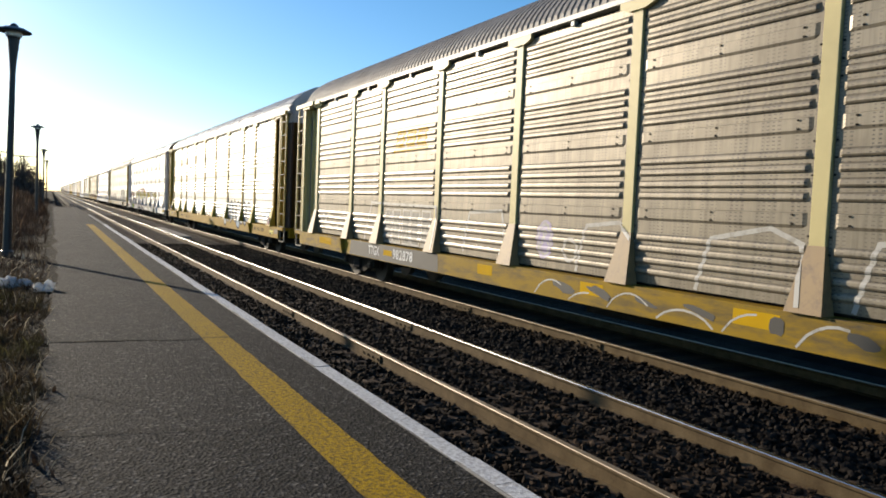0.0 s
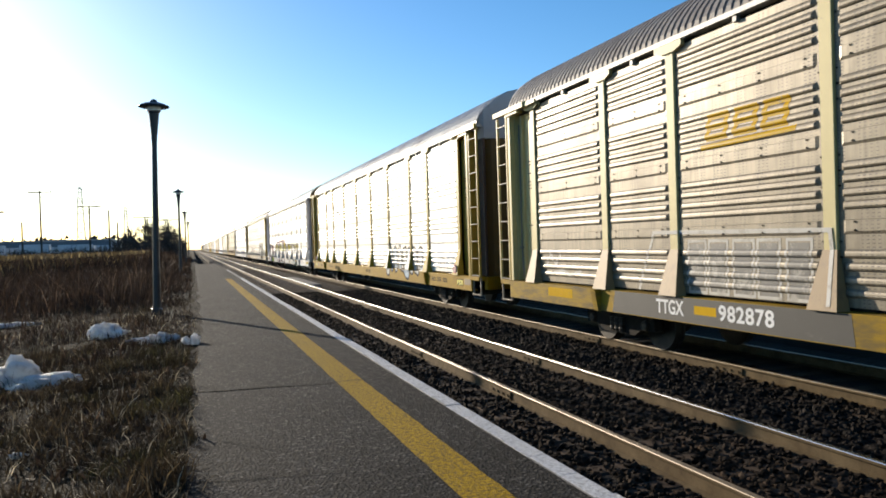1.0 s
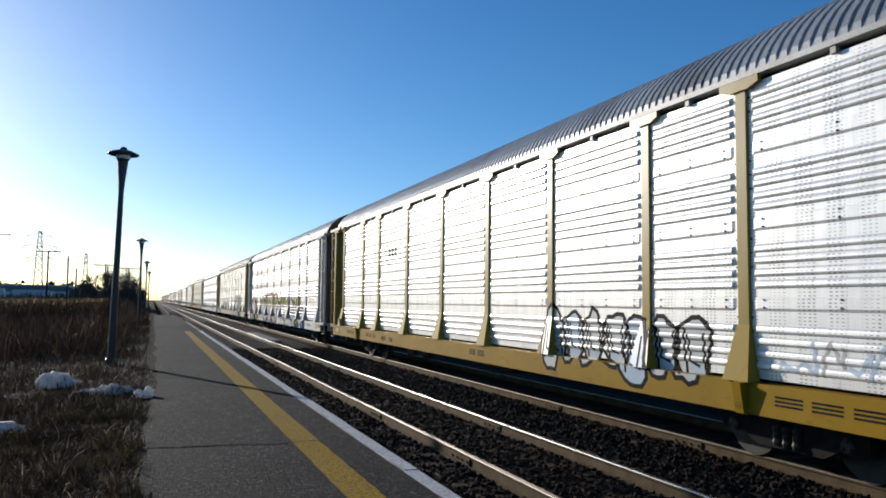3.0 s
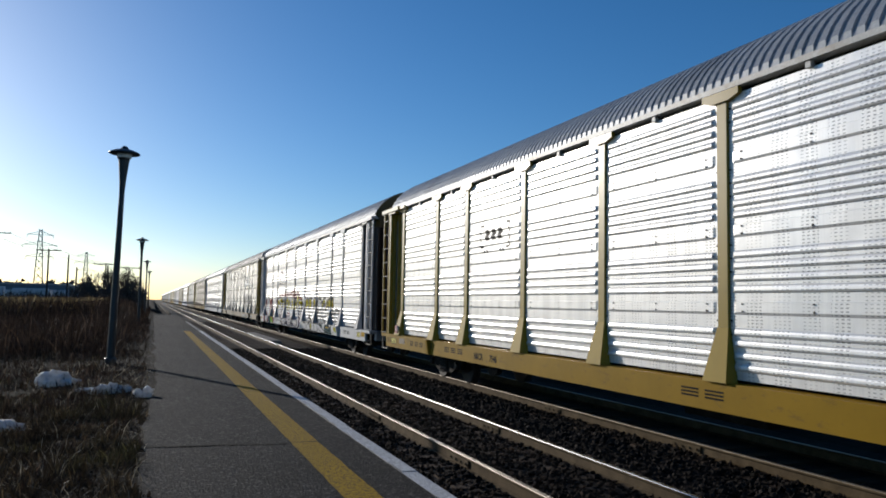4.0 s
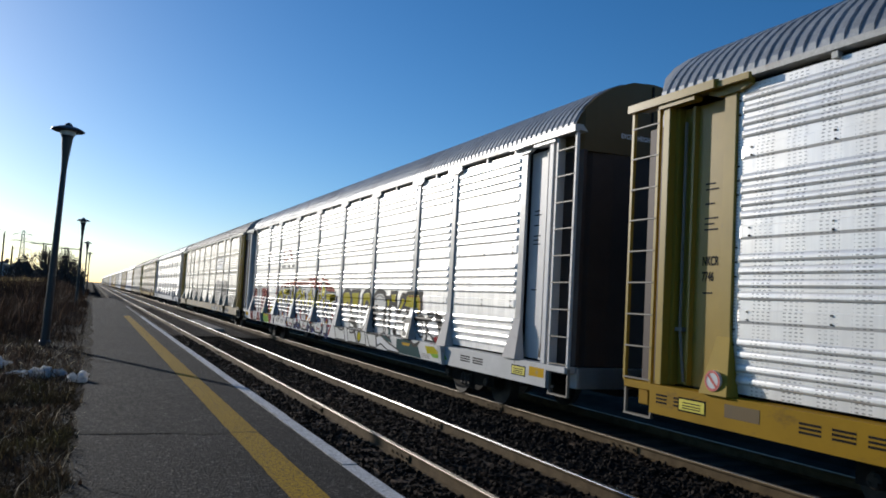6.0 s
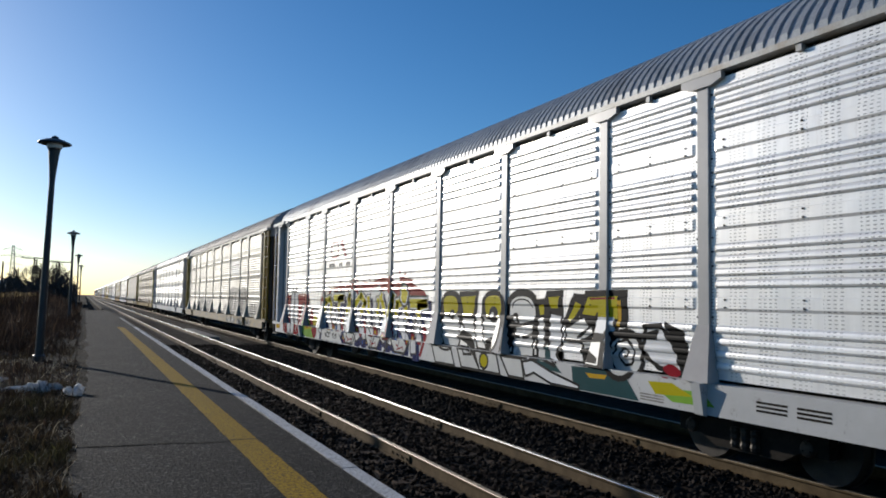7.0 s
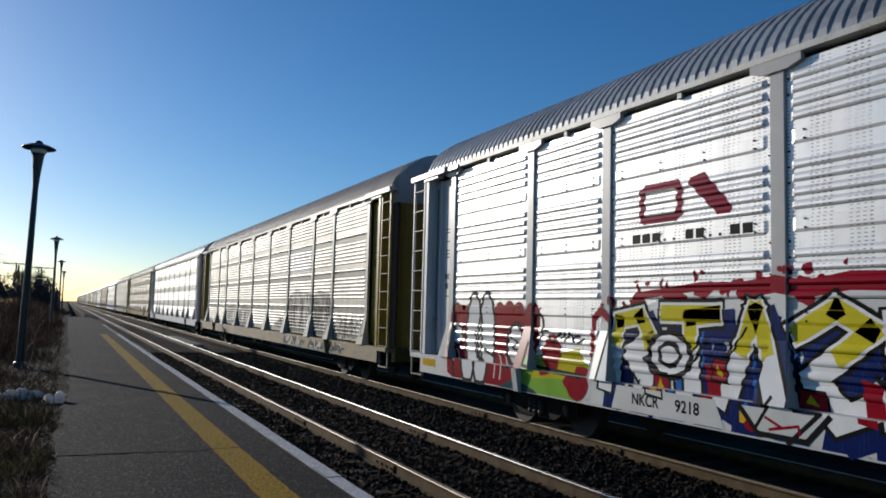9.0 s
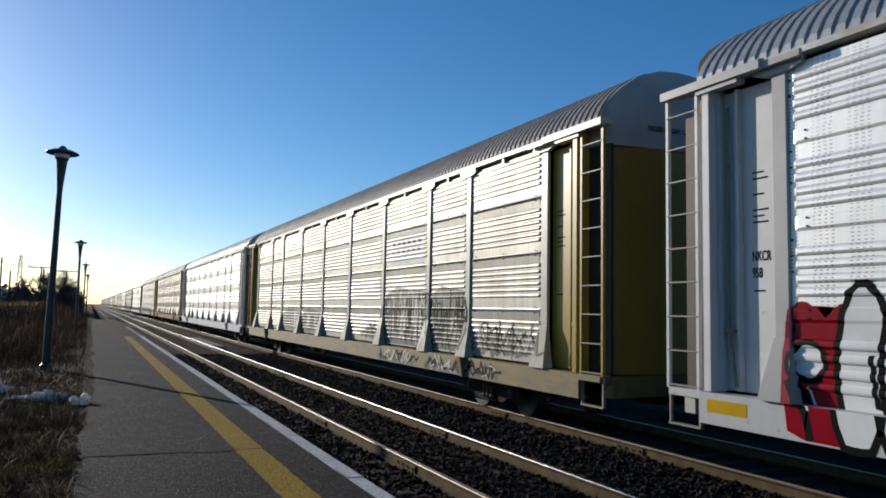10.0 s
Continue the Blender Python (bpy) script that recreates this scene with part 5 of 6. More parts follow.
def yellow_blue_piece(car):
    rng = random.Random(8)
    top = [(20.9, 1.1), (20.88, 1.85), (20.7, 2.0), (20.5, 1.86), (20.15, 1.95), (19.95, 2.18), (19.3, 2.24), (18.8, 2.29), (18.2, 2.28), (17.75, 2.34), (17.4, 2.28), (16.9, 2.36), (16.2, 2.34), (15.6, 2.42), (15.1, 2.46),
           (14.7, 2.30), (14.4, 2.30), (14.1, 2.42), (13.7, 2.38), (13.3, 2.2), (12.9, 2.12), (12.62, 1.88), (12.42, 1.5), (12.5, 1.05), (12.7, 0.75)]
    inner = [(20.75, 0.70), (20.7, 1.8), (20.0, 1.98), (19.4, 2.18), (18.6, 2.28), (17.9, 2.24), (17.0, 2.36), (16.0, 2.36), (15.2, 2.40), (14.2, 2.28), (13.4, 2.08), (12.8, 1.75), (12.6, 1.1), (12.8, 0.7)]
    sh = [("silver", inner, 0.5)] + stroke(top, 0.10, "red", 1)
    sh += [("red", low([(u0, z0 + 0.02), (u1, z1 + 0.02), (u1, z1 - (0.14 if k < 5 else 0.3)), (u0, z0 - (0.14 if k < 5 else 0.3))]), 0.8 + 0.01 * k) for k, ((u0, z0), (u1, z1)) in enumerate(zip(top[8:21], top[9:22]))]
    for k in range(16):
        u, z = top[4 + k]
        sh.append(("red", ellipse(u, z - 0.05, rng.uniform(0.06, 0.24), rng.uniform(0.05, 0.17), 11, rng.uniform(-0.6, 0.6), 0.5, k * 3.0), 1.4 + 0.02 * k))
    for k in range(14):
        u = 20.3 - k * 0.56
        sh.append((("blue", "sky_blue")[k % 3 == 2], low([(u + 0.2, 0.68), (u + rng.uniform(-0.1, 0.3), rng.uniform(1.3, 1.9)), (u - 0.1, rng.uniform(1.4, 2.0)), (u - 0.28, 1.1), (u - 0.22, 0.68)]), 1.8 + 0.02 * k))
    forms = [[(0.42, 1.0), (0.30, 1.85), (-0.1, 1.92), (-0.3, 1.62), (0.05, 1.42), (-0.32, 0.98)],
             [(0.40, 1.95), (-0.05, 1.2), (-0.4, 1.95), (-0.1, 0.95)],
             [(0.35, 1.9), (0.28, 1.0), (-0.3, 1.05), (-0.35, 1.85)],
             [(0.42, 1.75), (0.0, 2.0), (-0.35, 1.8), (0.25, 1.3), (-0.1, 0.95), (-0.42, 1.1)],
             [(0.38, 1.0), (0.0, 2.0), (-0.4, 0.98)], [(0.4, 1.95), (-0.4, 1.95), (0.0, 1.9), (-0.05, 0.95)]]
    for k in range(8):
        u = 20.0 - k * 0.98
        lift = 0.012 * k if k < 6 else 0.05 - 0.07 * (k - 5)
        pts = low([(u + a * 1.05, z + lift) for a, z in forms[(k * 5) % 6]])
        sh += glyph(pts, 0.27, "white", 3 + 0.1 * (k % 3))
        for (ua, za), (ub, zb) in zip(pts, pts[1:]):
            if max(za, zb) < 1.58:
                continue
            if min(za, zb) < 1.58:
                t = (1.58 - za) / (zb - za)
                cut = (ua + (ub - ua) * t, 1.58)
                (ua, za), (ub, zb) = (cut, (ub, zb)) if za < 1.58 else ((ua, za), cut)
            sh += stroke([(ua, za), (ub, zb)], 0.20, "yellow", 6)
        if k % 2:
            sh.append(("red", [(u - 0.3, 0.98), (u - 0.27, 1.38), (u - 0.46, 1.34), (u - 0.5, 0.95)], 6))
        else:
            sh.append(("orange", low([(u + 0.1, 0.8), (u + 0.1, 0.92), (u - 0.25, 0.92), (u - 0.25, 0.8)]), 6))
            sh.append(("red", low(ellipse(u - 0.08, 0.8, 0.12, 0.07, 9, 0, 0.4, u)), 6.3))
    o = ellipse(13.98, 2.05, 0.27, 0.27, 20)
    sh.append(("yellow", o, 7))
    sh += ring(ellipse(13.98, 2.05, 0.22, 0.22, 18), 0.04, "white", 7.6)
    sh += ring(o, 0.06, "black", 8)
    eye = ellipse(19.35, 1.45, 0.36, 0.28, 16)
    sh.append(("white", eye, 7))
    sh += ring(eye, 0.07, "black", 8) + ring(ellipse(19.35, 1.45, 0.18, 0.14, 12), 0.06, "black", 8)
    sh.append(("silver", [(20.3, 0.69), (20.2, 1.0), (18.5, 1.0), (18.35, 0.69)], 7))
    for u in (17.6, 15.7, 13.9):
        sh.append(("silver", [(u + 0.55, 0.99), (u + 0.3, 0.72), (u - 0.3, 0.72), (u - 0.55, 0.99)], 6.5))
        sh += stroke([(u + 0.55, 0.99), (u + 0.3, 0.72), (u - 0.3, 0.72), (u - 0.55, 0.99)], 0.06, "black", 7)
        sh += stroke([(u + 0.2, 0.9), (u, 0.82), (u + 0.15, 0.78), (u - 0.2, 0.86), (u - 0.22, 0.78)], 0.03, "red", 7.5)
    # darts, hatching, blocks, drips and splashes between the letters
    for k in range(64):
        u, z = 20.2 - rng.random() * 7.4, rng.uniform(0.72, 1.5)
        sh += stroke([(u, z), (u + rng.uniform(-0.03, 0.03), min(z + rng.uniform(0.2, 0.5), 1.85))], rng.uniform(0.018, 0.05), rng.choice(["black", "black", "blue", "sky_blue", "sky_blue"]), 3.3 + 0.004 * k)
    for k in range(22):
        u, z, d = 20.2 - rng.random() * 7.4, rng.uniform(1.0, 1.9), rng.choice([-1, 1])
        pts = low([(u, z), (u + d * rng.uniform(0.2, 0.5), z - rng.uniform(0.2, 0.6))])
        sh += stroke(pts, rng.uniform(0.025, 0.05), "black", 6.6 + 0.01 * k)
    for k in range(6):
        u, z, w, h = 19.6 - k * 1.2 + rng.uniform(-0.2, 0.2), rng.uniform(1.0, 1.35), rng.uniform(0.1, 0.19), rng.uniform(0.1, 0.17)
        box = [(u - w, z - h), (u + w, z - h * 0.8), (u + w * 0.9, z + h), (u - w * 0.8, z + h * 0.9)]
        sh += [("red", low(box), 6.9 + 0.01 * k), ("lime", low([(u - w * 0.4, z - h * 0.5), (u + w * 0.5, z - h * 0.3), (u + w * 0.2, z + h * 0.5)]), 7.1 + 0.01 * k)]
        sh += ring(low(box), 0.03, "black", 7.3 + 0.01 * k)
    for k in range(46):
        i = rng.randrange(3, 20)
        u, z = top[i][0] + rng.uniform(-0.4, 0.4), top[i][1] + rng.uniform(-0.12, 0.2)
        sh.append(("red", ellipse(u, z, rng.uniform(0.02, 0.07), rng.uniform(0.02, 0.09), 8, 0, 0.5, k * 1.7), 1.9 + 0.005 * k))
    return spray(car, sh, "yellow, blue and red lettering graffiti with black outlines")


def rounded(m, zc, w, h, power=0.75, lean=0.0, a0=0, a1=28):
    """A soft-cornered block, or the part of its outline between two steps of 28."""
    out = []
    for k in range(a0, a1):
        a = 2 * math.pi * k / 28
        c, q = math.cos(a), math.sin(a)
        z = math.copysign(abs(q) ** power, q) * h
        out.append((m + math.copysign(abs(c) ** power, c) * w + lean * z, zc + z))
    return low(out)


def edged(outline, fill, layer, width=0.05, edge="black"):
    """A filled shape with a drawn edge."""
    return [(fill, low(outline), layer)] + ring(low(outline), width, edge, layer + 0.5)


def lime_silver_piece(car):
    """Seven fat letters, yellow-green above and silver below, in heavy black."""
    # dark backing of each letter
    sh = [("black", rounded(11.48, 1.72, 0.50, 0.42), 0.4), ("black", [(11.12, 2.12), (10.28, 2.13), (10.38, 1.45), (11.0, 1.45)], 0.5), ("black", rounded(9.70, 1.72, 0.47, 0.42), 0.6),
          ("black", rounded(8.70, 1.68, 0.55, 0.47), 0.7), ("black", [(8.28, 1.98), (8.0, 2.0), (7.96, 2.12), (7.48, 2.13), (7.45, 1.0), (7.7, 0.98), (7.8, 1.3), (8.0, 1.0), (8.25, 1.0)], 0.8), ("black", [(7.5, 1.6), (7.2, 2.08), (6.85, 2.06), (7.2, 1.5)], 0.9),
          ("black", [(6.91, 2.12), (5.93, 2.13), (5.90, 1.62), (6.12, 1.60), (6.14, 1.44), (6.66, 1.44), (7.05, 1.74)], 1.0)]
    # silver bodies
    sh += edged(rounded(11.46, 1.35, 0.42, 0.40), "silver", 1.6) + edged([(10.98, 1.62), (10.46, 1.62), (10.30, 0.94), (10.62, 0.92)], "silver", 1.7)
    sh += edged(rounded(9.70, 1.42, 0.38, 0.40), "silver", 1.8) + edged(rounded(8.70, 1.70, 0.45, 0.36), "silver", 1.9, 0.06)
    sh += edged([(8.92, 1.52), (8.30, 1.60), (8.34, 1.02), (9.04, 1.0)], "silver", 2.2, 0.06) + edged([(8.18, 1.68), (7.98, 1.72), (7.96, 1.02), (8.20, 1.02)], "silver", 1.8)
    sh += edged([(7.84, 1.78), (7.50, 1.74), (7.47, 1.34), (7.66, 1.12), (7.50, 0.96), (7.86, 1.04)], "white", 1.9)
    sh += edged([(7.38, 1.56), (6.92, 1.74), (6.62, 1.50), (7.0, 1.36), (7.40, 1.36)], "silver", 2.0) + edged([(6.96, 1.38), (6.36, 1.42), (6.33, 1.03), (6.92, 1.05)], "silver", 2.1, 0.06)
    # yellow-green tops
    sh += edged(rounded(11.50, 1.84, 0.36, 0.22), "lime", 3.0) + edged([(11.05, 2.04), (10.36, 2.06), (10.50, 1.63), (10.92, 1.62)], "lime", 3.0)
    sh += edged(rounded(9.69, 1.84, 0.36, 0.23), "lime", 3.0) + edged([(8.21, 1.90), (8.0, 1.93), (8.0, 1.72), (8.16, 1.70)], "lime", 3.0)
    sh += edged([(7.92, 2.04), (7.54, 2.06), (7.62, 1.82), (7.84, 1.82)], "lime", 3.0) + edged([(7.38, 1.68), (7.14, 1.98), (6.94, 1.92), (7.24, 1.62)], "lime", 3.0)
    sh += [("lime", [(6.82, 2.02), (6.14, 2.04), (6.14, 1.72), (6.98, 1.77)], 3.0), ("orange", [(6.14, 1.98), (6.06, 1.98), (6.06, 1.62), (6.13, 1.62)], 3.2), ("white", [(6.58, 1.74), (6.22, 1.74), (6.20, 1.50), (6.62, 1.52)], 3.3)]
    sh += stroke([(6.76, 2.0), (6.2, 2.01)], 0.03, "red", 3.6) + stroke([(7.08, 1.42), (6.86, 1.52), (6.60, 1.78)], 0.05, "black", 3.8)
    # holes and shadows
    sh += [("black", ellipse(11.42, 1.66, 0.12, 0.10, 14), 4.0), ("silver", ellipse(11.40, 1.66, 0.05, 0.04, 10), 4.3), ("black", ellipse(9.71, 1.70, 0.17, 0.15, 16), 4.0), ("silver", ellipse(9.74, 1.69, 0.06, 0.05, 10), 4.3),
           ("black", ellipse(9.72, 1.14, 0.26, 0.15, 16), 4.0), ("black", [(11.2, 1.22), (10.86, 1.38), (10.5, 1.26), (10.36, 0.95), (10.8, 1.12)], 4.0), ("black", [(9.20, 1.66), (8.98, 1.72), (8.86, 1.50), (9.0, 1.2), (9.18, 1.05)], 4.0),
           ("black", ellipse(8.92, 1.62, 0.14, 0.13, 14), 4.1), ("silver", ellipse(8.90, 1.63, 0.05, 0.05, 10), 4.4), ("teal", [(8.0, 1.36), (7.84, 1.24), (7.82, 1.02), (7.98, 1.0)], 4.0), ("black", [(7.98, 1.74), (7.86, 1.7), (7.9, 1.25), (8.0, 1.2)], 4.1),
           ("black", [(7.0, 1.24), (6.72, 1.30), (6.4, 1.16), (6.4, 1.08), (6.95, 1.10)], 4.0), ("black", [(6.35, 1.55), (5.6, 1.55), (5.3, 1.62), (5.3, 1.48), (6.35, 1.44)], 4.0)]
    sh += stroke(rounded(8.70, 1.70, 0.36, 0.28, 0.8, 0.0, 2, 13), 0.025, "black", 4.2) + stroke([(8.6, 1.5), (8.72, 1.3), (8.94, 1.08)], 0.05, "white", 4.2)
    # the spiral and what trails off behind it
    sh += edged(ellipse(5.95, 1.24, 0.36, 0.32, 20), "silver", 2.6, 0.08)
    sh += stroke([(5.95 + 0.26 * (1 - k / 15) * math.cos(k * 0.8), 1.24 + 0.24 * (1 - k / 15) * math.sin(k * 0.8)) for k in range(15)], 0.04, "black", 3.4)
    sh += edged([(5.55, 1.64), (5.25, 1.66), (4.95, 1.35), (4.85, 1.05), (5.3, 1.12), (5.6, 1.3)], "white", 2.6, 0.07) + [("black", [(5.2, 1.72), (4.85, 1.62), (4.66, 1.2), (4.70, 1.02), (4.9, 1.2)], 2.4), ("red", ellipse(5.05, 1.1, 0.16, 0.08, 12, 0.2, 0.3, 2.0), 3.4)]
    # the sill below
    sh += edged([(12.1, 1.02), (11.2, 1.02), (11.0, 0.67), (11.9, 0.67)], "silver", 1.2) + edged([(10.9, 1.02), (10.3, 1.02), (9.95, 0.67), (10.7, 0.67)], "silver", 1.2) + [("black", [(10.35, 1.02), (10.15, 1.02), (9.98, 0.72)], 2.0)]
    sh += edged([(10.2, 1.02), (9.35, 1.02), (9.2, 0.67), (9.95, 0.67)], "silver", 1.2) + edged(ellipse(9.80, 0.86, 0.16, 0.14, 14), "lime", 2.4)
    sh += edged([(9.2, 1.0), (8.5, 1.0), (8.4, 0.67), (8.9, 0.67)], "silver", 1.2) + [("teal", [(7.05, 1.0), (5.85, 1.02), (5.52, 0.67), (7.0, 0.67)], 2.4), ("teal", [(8.1, 1.0), (7.5, 1.0), (7.3, 0.86), (7.9, 0.9)], 2.2)]
    sh += edged([(8.46, 0.95), (8.15, 1.0), (7.6, 0.86), (6.86, 0.73), (6.86, 0.67), (7.6, 0.68), (8.1, 0.80), (8.35, 0.72)], "white", 2.8, 0.04)
    sh += [("orange", [(6.7, 0.93), (6.2, 0.94), (6.25, 0.88), (6.6, 0.87)], 3.0), ("lime", [(5.35, 0.95), (4.9, 0.97), (4.55, 0.84), (5.2, 0.80)], 2.6), ("green", [(5.2, 0.88), (4.4, 0.92), (4.2, 0.76), (4.9, 0.74)], 2.4)]
    sh += [("ghost_dark", [(5.5, z), (5.5, z + 0.02), (5.05, z + 0.02), (5.05, z)], 3.0) for z in (0.70, 0.735, 0.77)]
    return spray(car, sh, "silver and yellow-green block-letter graffiti with black shadows")


def faded_outlines(car):
    sh = []
    for pts in ([(21.58, 1.08), (21.14, 1.96), (17.7, 1.92)], [(17.7, 1.92), (17.62, 1.1)], [(16.6, 1.15), (16.4, 1.85), (15.3, 1.9), (15.1, 1.2)], [(13.2, 1.1), (13.0, 1.75), (12.3, 1.82), (12.0, 1.6)],
                [(10.9, 1.1), (10.7, 1.7), (9.9, 1.85), (9.5, 1.7), (9.4, 1.1)], [(8.9, 1.1), (8.7, 1.75), (7.9, 1.85), (7.4, 1.6), (7.5, 1.1)], [(24.9, 1.4), (24.7, 1.62), (24.5, 1.4), (24.3, 1.6)], [(24.6, 1.25), (24.2, 1.3), (23.9, 1.22), (23.5, 1.3)]):
        sh += stroke(pts, 0.055, "ghost", 1)
    for u in (20.25, 19.8, 19.3, 18.85, 18.35):
        sh.append(("ghost_dark", [(u, 1.12), (u, 1.78), (u - 0.3, 1.78), (u - 0.3, 1.12)], 1.5))
        sh += ring([(u + 0.04, 1.1), (u + 0.04, 1.82), (u - 0.34, 1.82), (u - 0.34, 1.1)], 0.04, "ghost", 2)
    sh.append(("lilac", ellipse(14.0, 1.5, 0.22, 0.30, 18), 1))
    sh += ring(ellipse(14.0, 1.5, 0.17, 0.23, 16), 0.035, "ghost", 2) + stroke([(14.1, 1.4), (13.95, 1.62), (14.08, 1.62), (13.9, 1.42)], 0.035, "ghost", 2.2)
    sh += ring(ellipse(13.35, 1.38, 0.16, 0.16, 14), 0.05, "ghost", 1.4)
    rng = random.Random(17)
    for k in range(7):
        u, h, n = 13.6 - k * 0.92 + rng.uniform(-0.2, 0.2), rng.uniform(0.12, 0.26), rng.randint(5, 9)
        sh += stroke([(u + 0.4 - 0.11 * q, 0.69 + h * math.sin(math.pi * q / 8) ** 0.7) for q in range(n)], rng.uniform(0.018, 0.035), "ghost", 1 + 0.1 * k)
        sh.append(("dark_patch", low(ellipse(u - 0.3, 0.85, rng.uniform(0.1, 0.3), rng.uniform(0.03, 0.1), 11, 0.2, 0.6, k + 9.0)), 0.7))
    for a, b in ((24.6, 23.6), (15.8, 15.3), (12.9, 12.4), (10.2, 9.6), (8.4, 7.9), (5.2, 4.8)):
        sh.append(("orange", [(a, 0.80), (a, 0.97), (b, 0.97), (b, 0.80)], 0.5))
    sh.append(("dark_patch", [(22.2, 0.67), (22.1, 1.02), (17.35, 1.02), (17.3, 0.67)], 0.6))
    sh.append(("orange", [(20.02, 0.80), (20.02, 0.92), (19.55, 0.92), (19.55, 0.80)], 1.2))
    return spray(car, sh, "faded white tag outlines and worn patches")


def scribbles(car, spans, seed, dark="black", dense=False):
    rng = random.Random(seed)
    sh = []
    for a, b, z0, z1 in spans:
        u = a
        while u > b:
            pts = [(u, z0 + rng.random() * (z1 - z0) * 0.4)]
            for _ in range(4):
                pts.append((pts[-1][0] - rng.uniform(-0.05, 0.2), z0 + rng.random() * (z1 - z0)))
            sh += stroke(low(pts), 0.045, dark if rng.random() < 0.75 else "ghost", 1 + rng.random())
            if dense:
                sh.append(("tag_haze", low(ellipse(u, (z0 + z1) / 2 - 0.1, rng.uniform(0.12, 0.32), (z1 - z0) * rng.uniform(0.2, 0.42), 11, rng.uniform(-0.4, 0.4), 0.6, u)), 0.4 + 0.4 * rng.random()))
            u -= rng.uniform(0.2, 0.36) * (0.6 if dense else 1)
    return spray(car, sh, "dark faded scribbled tags")


def mark_bars(car, shapes, label, name="logo"):
    return spray(car, shapes, label, name)


carA, carB, carC, carD, carE = TRAIN[0], TRAIN[1], TRAIN[2], TRAIN[3], TRAIN[4]
faded_outlines(carA)
SILL_OUT = SILL_X + 0.0035
letters("TTGX", 0.2, M["white"], carA, on_side(20.92, 0.765, SILL_OUT), "lettering", "white stencilled lettering", 1.0, 0.86)
letters("982878", 0.2, M["white"], carA, on_side(19.5, 0.765, SILL_OUT), "lettering", "white stencilled number", 1.08, 1.12)
# rail company marks, as plain shapes
sh = []
for u in (19.8, 19.25, 18.72):
    sh += ring([(u, 3.22), (u - 0.06, 3.50), (u - 0.42, 3.50), (u - 0.36, 3.22)], 0.085, "orange", 1)
    sh += stroke([(u - 0.05, 3.36), (u - 0.38, 3.36)], 0.07, "orange", 1.5)
sh += stroke([(19.9, 3.10), (18.2, 3.13)], 0.07, "orange", 1)
mark_bars(carA, sh, "faded orange company mark")

bubble_tag(carB)
scribbles(carB, [(3.9, 2.3, 1.15, 1.55)], 31, "pale_blue")
letters("NKCR", 0.13, M["black"], carB, on_side(19.8, 0.76, SILL_OUT), "lettering", "black stencilled lettering", 1.0, 0.95)
letters("7546", 0.13, M["black"], carB, on_side(18.98, 0.76, SILL_OUT), "lettering", "black stencilled number", 1.05, 0.95)
sh = stroke([(19.66, 3.66), (19.8, 3.66), (19.8, 3.20), (19.66, 3.20)], 0.05, "black", 1) + stroke([(18.5, 3.66), (18.36, 3.66), (18.36, 3.14), (18.5, 3.14)], 0.05, "black", 1)
for u in (19.56, 19.24, 18.93):
    sh.append(("black", [(u, 3.33), (u - 0.03, 3.56), (u - 0.25, 3.56), (u - 0.22, 3.33)], 1.2))
for u in (19.55, 19.42, 18.75, 18.62):
    sh.append(("black", ellipse(u, 3.10, 0.045, 0.045, 10), 1))
mark_bars(carB, sh, "black company mark in square brackets")

red_bubble_piece(carC)
yellow_blue_piece(carC)
lime_silver_piece(carC)
letters("NKCR", 0.14, M["black"], carC, on_side(19.9, 0.79, SILL_OUT + 0.0035), "lettering", "black stencilled lettering", 1.0, 0.9)
letters("9218", 0.14, M["black"], carC, on_side(19.12, 0.79, SILL_OUT + 0.0035), "lettering", "black stencilled number", 1.05, 0.95)
sh = ring([(19.86, 3.18), (19.86, 3.52), (19.80, 3.58), (19.24, 3.58), (19.18, 3.52), (19.18, 3.22), (19.24, 3.16), (19.80, 3.16)], 0.105, "logo_red", 1)
sh.append(("logo_red", [(19.02, 3.62), (18.78, 3.66), (18.36, 3.22), (18.36, 3.12), (18.56, 3.12), (19.02, 3.54)], 1))
mark_bars(carC, sh, "red rounded company mark")
sh = []
for a, b in ((20.05, 19.9), (19.86, 19.71), (19.67, 19.52), (19.08, 18.95), (18.91, 18.78), (18.38, 18.24), (18.2, 18.06)):
    sh.append(("black", [(a, 2.87), (a, 2.99), (b, 2.99), (b, 2.87)], 1))
for u in (19.46, 19.3, 18.7, 18.55):
    sh.append(("black", [(u, 2.87), (u, 2.905), (u - 0.04, 2.905), (u - 0.04, 2.87)], 1))
mark_bars(carC, sh, "row of small black bars", "address_bars")

sh = []
for a, b, top in ((9.18, 6.6, 2.46), (6.3, 4.62, 2.44), (17.5, 15.1, 1.9), (20.4, 17.9, 1.9)):
    sh.append(("tag_haze", [(a, 1.1), (a, top - 0.2), ((a * 2 + b) / 3, top), ((a + b * 2) / 3, top - 0.06), (b, top - 0.12), (b, 1.1)], 0.2))
spray(carD, sh, "dark sprayed-over lower panels")
scribbles(carD, [(9.2, 6.6, 1.12, 2.4), (6.3, 4.6, 1.12, 2.4), (4.2, 1.95, 1.15, 1.75), (9.1, 7.0, 0.70, 1.0), (6.2, 3.2, 0.70, 1.0), (20.4, 17.8, 1.15, 1.75), (17.5, 15.2, 1.15, 1.75), (10.8, 9.6, 1.15, 1.6), (9.0, 4.7, 1.12, 2.3)], 33, "black", True)
sh = [("white", [(8.9, 2.99), (8.9, 3.74), (6.75, 3.74), (6.75, 2.99)], 1)]
